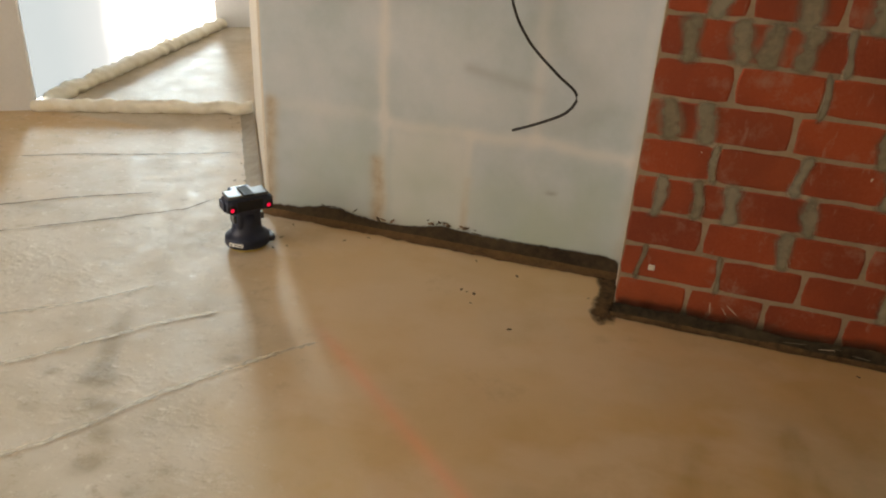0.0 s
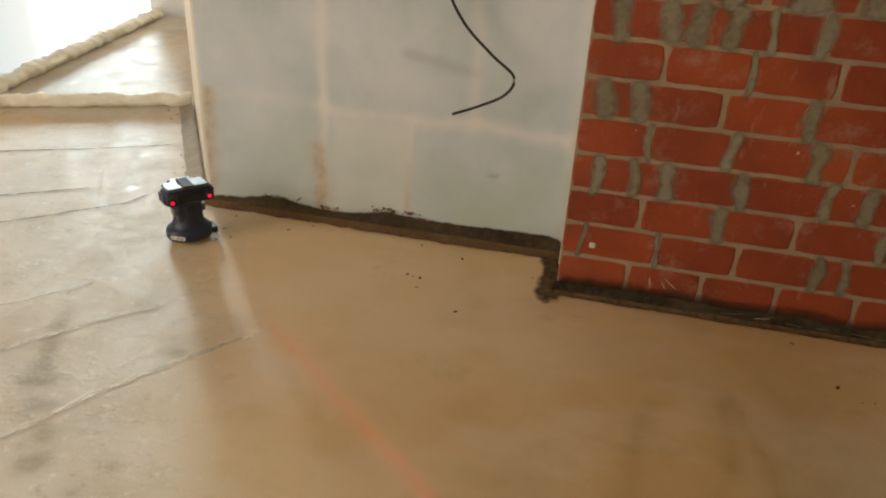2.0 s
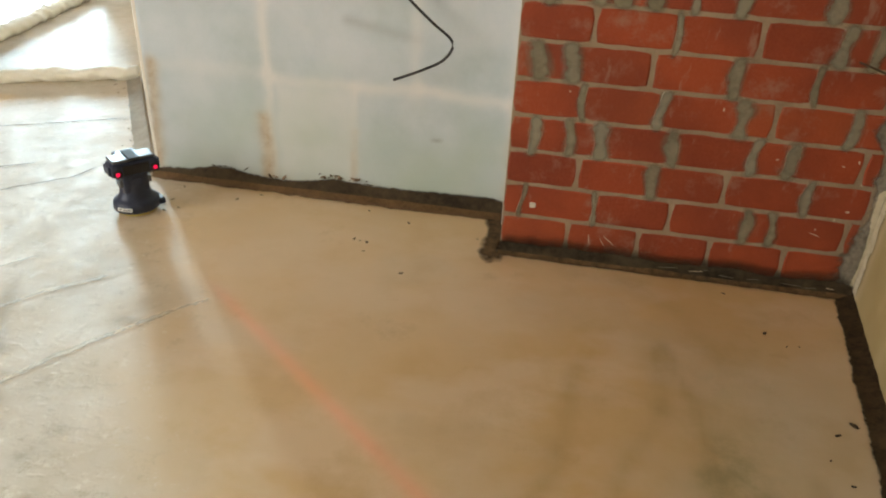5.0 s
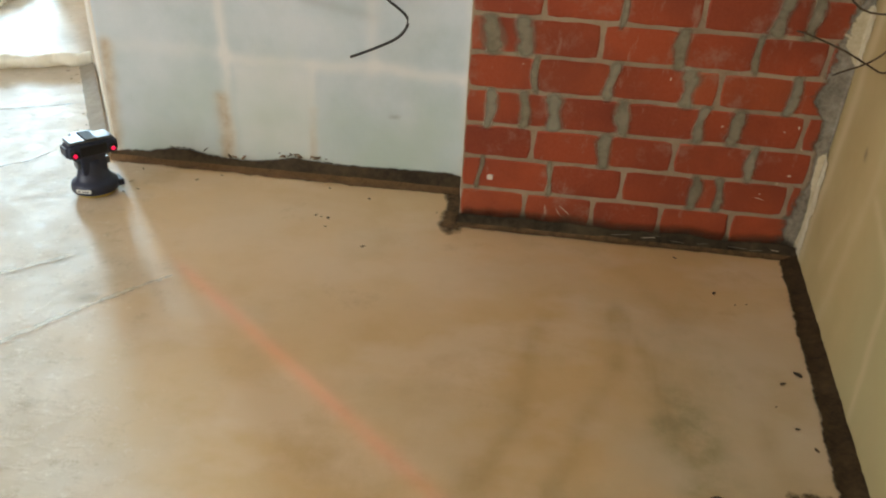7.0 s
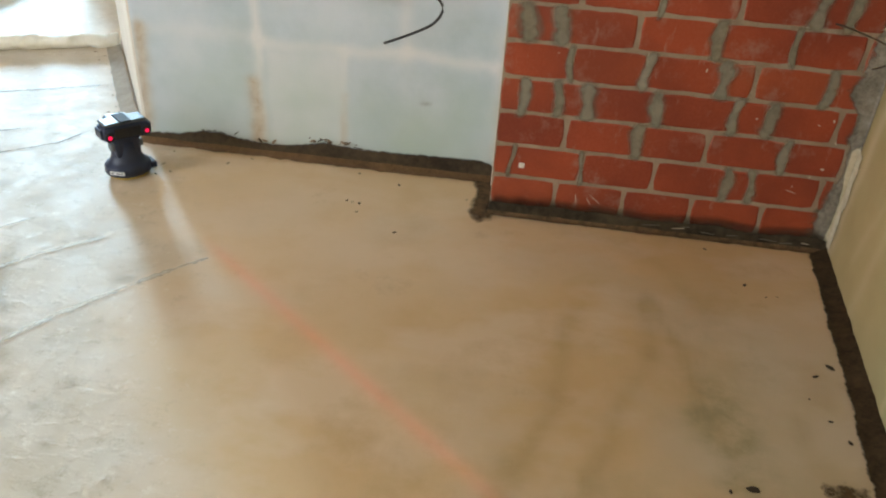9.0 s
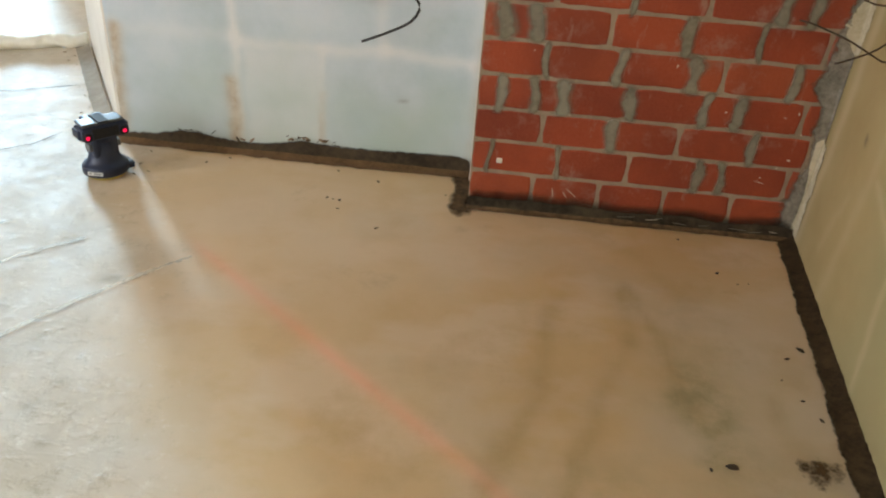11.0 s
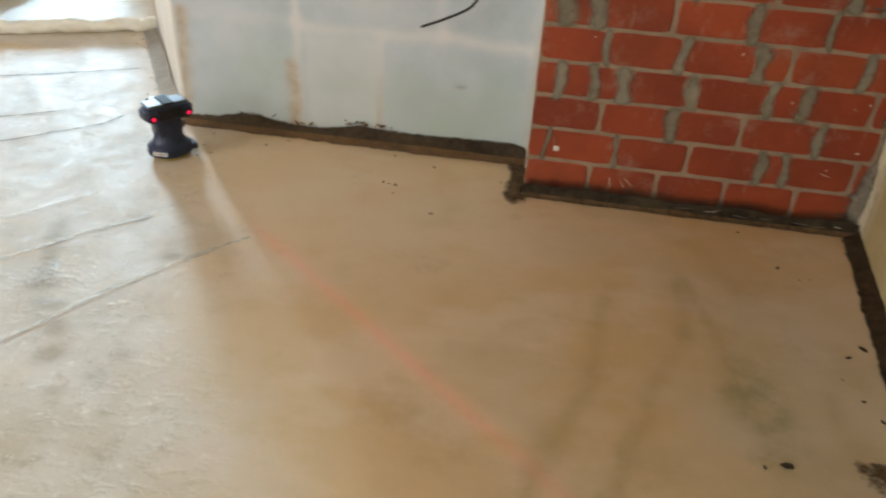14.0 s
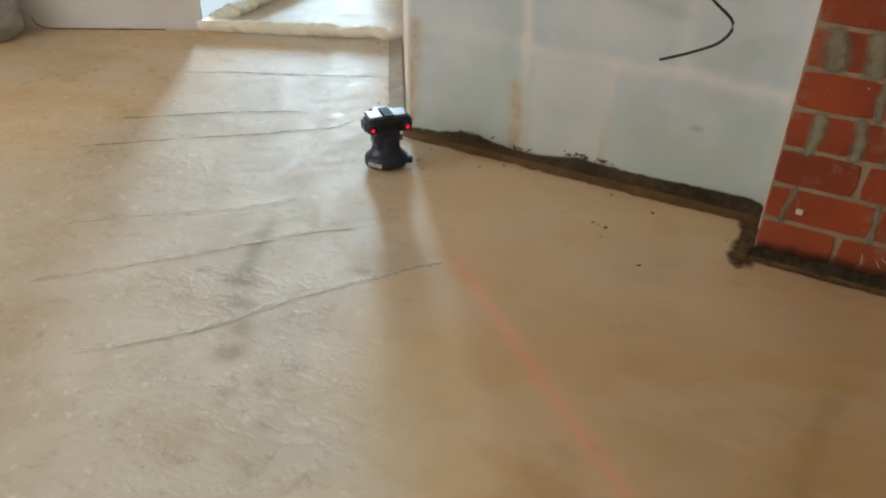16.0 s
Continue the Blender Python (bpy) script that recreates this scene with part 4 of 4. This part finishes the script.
def brick(x0, x1, k, seed):
    """One brick face: worn, slightly uneven edges, standing a little proud of the joints."""
    g = 0.0075
    bm, rings = bmesh.new(), []
    outline = []
    for (ax, at), (bx, bt) in zip(((x0, 0), (x1, 0), (x1, 1), (x0, 1)), ((x1, 0), (x1, 1), (x0, 1), (x0, 0))):
        n = 6 if ax != bx else 3
        outline += [(ax + (bx - ax) * j / n, at + (bt - at) * j / n) for j in range(n)]
    for inset, y in ((g - 0.001, BRICK_Y + 0.008), (g, BRICK_Y + 0.0015), (g + 0.005, BRICK_Y - 0.0012)):
        ring = []
        for x, s in outline:
            z0, z1 = course_z(k, x) + inset, course_z(k + 1, x) - inset
            xx = min(max(x, x0 + inset), x1 - inset)
            if s in (0, 1) and x in (x0, x1):
                xx += 0.005 if x == x0 else -0.005
                z0, z1 = z0 + 0.004, z1 - 0.004
            w = 0.0042 * noise.fractal((xx * 30 + seed, s * 4, seed), 1.0, 2.0, 3)
            ring.append(bm.verts.new((xx + w * (1 if s in (0, 1) else 1), y, z0 + (z1 - z0) * s + w * 0.8)))
        rings.append(ring)
    n = len(outline)
    for u, v in zip(rings, rings[1:]):
        for j in range(n):
            bm.faces.new((u[j], u[(j + 1) % n], v[(j + 1) % n], v[j]))
    bm.faces.new(rings[-1])
    bmesh.ops.recalc_face_normals(bm, faces=bm.faces)
    return bm


def smear(x, k, width, seed):
    """Mortar squeezed out of an upright joint and wiped over the brick edges."""
    low, high = course_z(k, x) - 0.010, course_z(k + 1, x) + 0.010
    lean, fat, belly = 0.014 * noise.noise((seed, 2.0, 1.0)), 0.024 * width, 0.55 * noise.noise((seed * 1.7, 5.0, 3.0))
    low -= max(0.0, 0.03 * noise.noise((seed * 2.3, 1.0, 7.0)))

    def place(q, s):
        c = x + lean * (s - 0.5) * 2 + 0.006 * np.sin(s * 5 + seed)
        return c + fat * q * (0.9 + belly * np.sin(np.pi * s) + 0.12 * np.sin(s * 8 + seed * 2)), BRICK_Y - 0.0018 - 0.0016 * (1 - q * q), low + (high - low) * s

    def values(q, s):
        return {"cover": 0.92 - 0.95 * np.abs(q) ** 1.9 - 0.6 * np.abs(2 * s - 1) ** 8}

    ob = sheet("mortar_smear", np.linspace(-1, 1, 9), np.linspace(0, 1, 13), place, values, SMEAR)
    ob.parent = wall
    return ob


for k in range(0, 19):
    rng = random.Random(k)
    cuts = JOINTS.get(k) or [x for x in np.arange(0.088 + (0.13 if k % 2 else 0.26) + rng.uniform(-0.02, 0.02), 1.38, 0.262)]
    edges = [BRICK_L] + list(cuts) + [1.352 if k < 8 else 1.40]
    for j, (a, b) in enumerate(zip(edges, edges[1:])):
        if b - a > 0.03:
            part("brick", brick(a, b, k, k * 7.3 + j), BRICK, wall)
    for j, (x, w) in enumerate(SMEARS.get(k, [])):
        smear(x, k, w, k * 3.7 + j)

# broken plaster edge between brick and yellowish wall
def corner_values(reach, seed, bumps):
    def width(z):
        return reach + 0.4 * reach * np.sin(z * 9 + seed) + sum(h * np.exp(-((z - c) / w) ** 2) for c, w, h in bumps)
    return width


def corner_layer(name, width, lift, material, label, fade, wrap, bare=lambda z: 0 * z):
    """A layer plastered into the corner, over the brick ends and round onto the board, with a torn edge."""
    def place(q, z):
        w = width(z)
        on_brick = q < 0
        x = np.where(on_brick, 1.392 + q * w, 1.392 + 0.006 * q)
        y = np.where(on_brick, BRICK_Y - lift, BRICK_Y - lift - wrap * q)
        return np.where(on_brick, x, yellow_x(y) - 0.0022 - lift * (1 - q)), y, z

    ob = sheet(name, np.linspace(-1, 1, 17), np.linspace(0.03, HEIGHT, 150), place, lambda q, z: {"cover": 1.0 - fade * np.abs(q) ** 1.5 - bare(z)}, material)
    ob.parent = wall
    return tagged(ob, label)


def plaster_bands(z):
    """Bare stretches of the corner between the torn pieces of plaster."""
    return 0.95 - 0.95 * (smoothstep(z, 0.73, 0.78) * (1 - smoothstep(z, 0.93, 0.98)) + 1 - smoothstep(z, 0.40, 0.47) + smoothstep(z, 1.25, 1.3))


corner_layer("mortar_edge", corner_values(0.075, 1.0, [(0.15, 0.12, 0.01), (0.62, 0.06, 0.05), (0.45, 0.05, 0.03)]), 0.0030, CORNER, "ragged grey mortar in the corner", 0.95, 0.006)
corner_layer("torn_plaster", corner_values(0.022, 3.0, [(0.86, 0.07, 0.055), (0.36, 0.10, 0.012)]), 0.0050, TORN, "torn pale plaster in the corner", 0.62, 0.05, plaster_bands)
for i, (x, z, r) in enumerate([(1.285, 0.335, 0.010), (1.25, 0.30, 0.006), (1.27, 0.52, 0.009), (1.225, 0.50, 0.006), (1.01, 0.50, 0.007), (0.80, 0.655, 0.008), (1.30, 0.44, 0.007), (0.285, 0.665, 0.005), (1.20, 0.255, 0.006)]):
    speck = part("plaster_speck", blot(0, 0, r * 0.75, r * 0.35, i * 0.9, i * 1.9, 0.002), TORN_SPECK, wall, "small pale plaster splash on a brick")
    speck.matrix_world = pose(x, BRICK_Y - 0.0015, z, 90)
for i, (x, z, w, tilt) in enumerate([(0.50, 0.105, 0.030, 38), (0.475, 0.095, 0.018, 55), (0.425, 0.10, 0.022, 80), (1.20, 0.235, 0.020, 15)]):
    mark = part("scratch", blot(0, 0, w, 0.0014, 0, i * 2.7, 0.002), TORN_SPECK, wall, "pale scratch across a brick")
    mark.matrix_world = pose(x, BRICK_Y - 0.0018, z, 90, tilt)
part("plug", box(bmesh.new(), 0.190, BRICK_Y - 0.009, 0.207, 0.212, BRICK_Y, 0.227, 0.003), CREAM, wall, "small white plug in a brick")

# pale dust streaks along the mastic under the bricks
rnd = random.Random(9)
for i in range(15):
    x = rnd.uniform(0.12, 1.34) if i > 8 else rnd.uniform(1.0, 1.34)
    ob = thing("mortar_streak", blot(0, 0, rnd.uniform(0.012, 0.045), rnd.uniform(0.0008, 0.0022), 0, i * 4.3, 0.002), TORN_SPECK if i % 7 == 0 else DUSTY, "thin pale mortar streak on the black mastic", "mortar streak", "mortar streaks")
    ob.matrix_world = pose(x, BRICK_Y - 0.0135 + rnd.uniform(-0.001, 0.001), rnd.uniform(0.018, 0.040), 90, rnd.uniform(-8, 6))
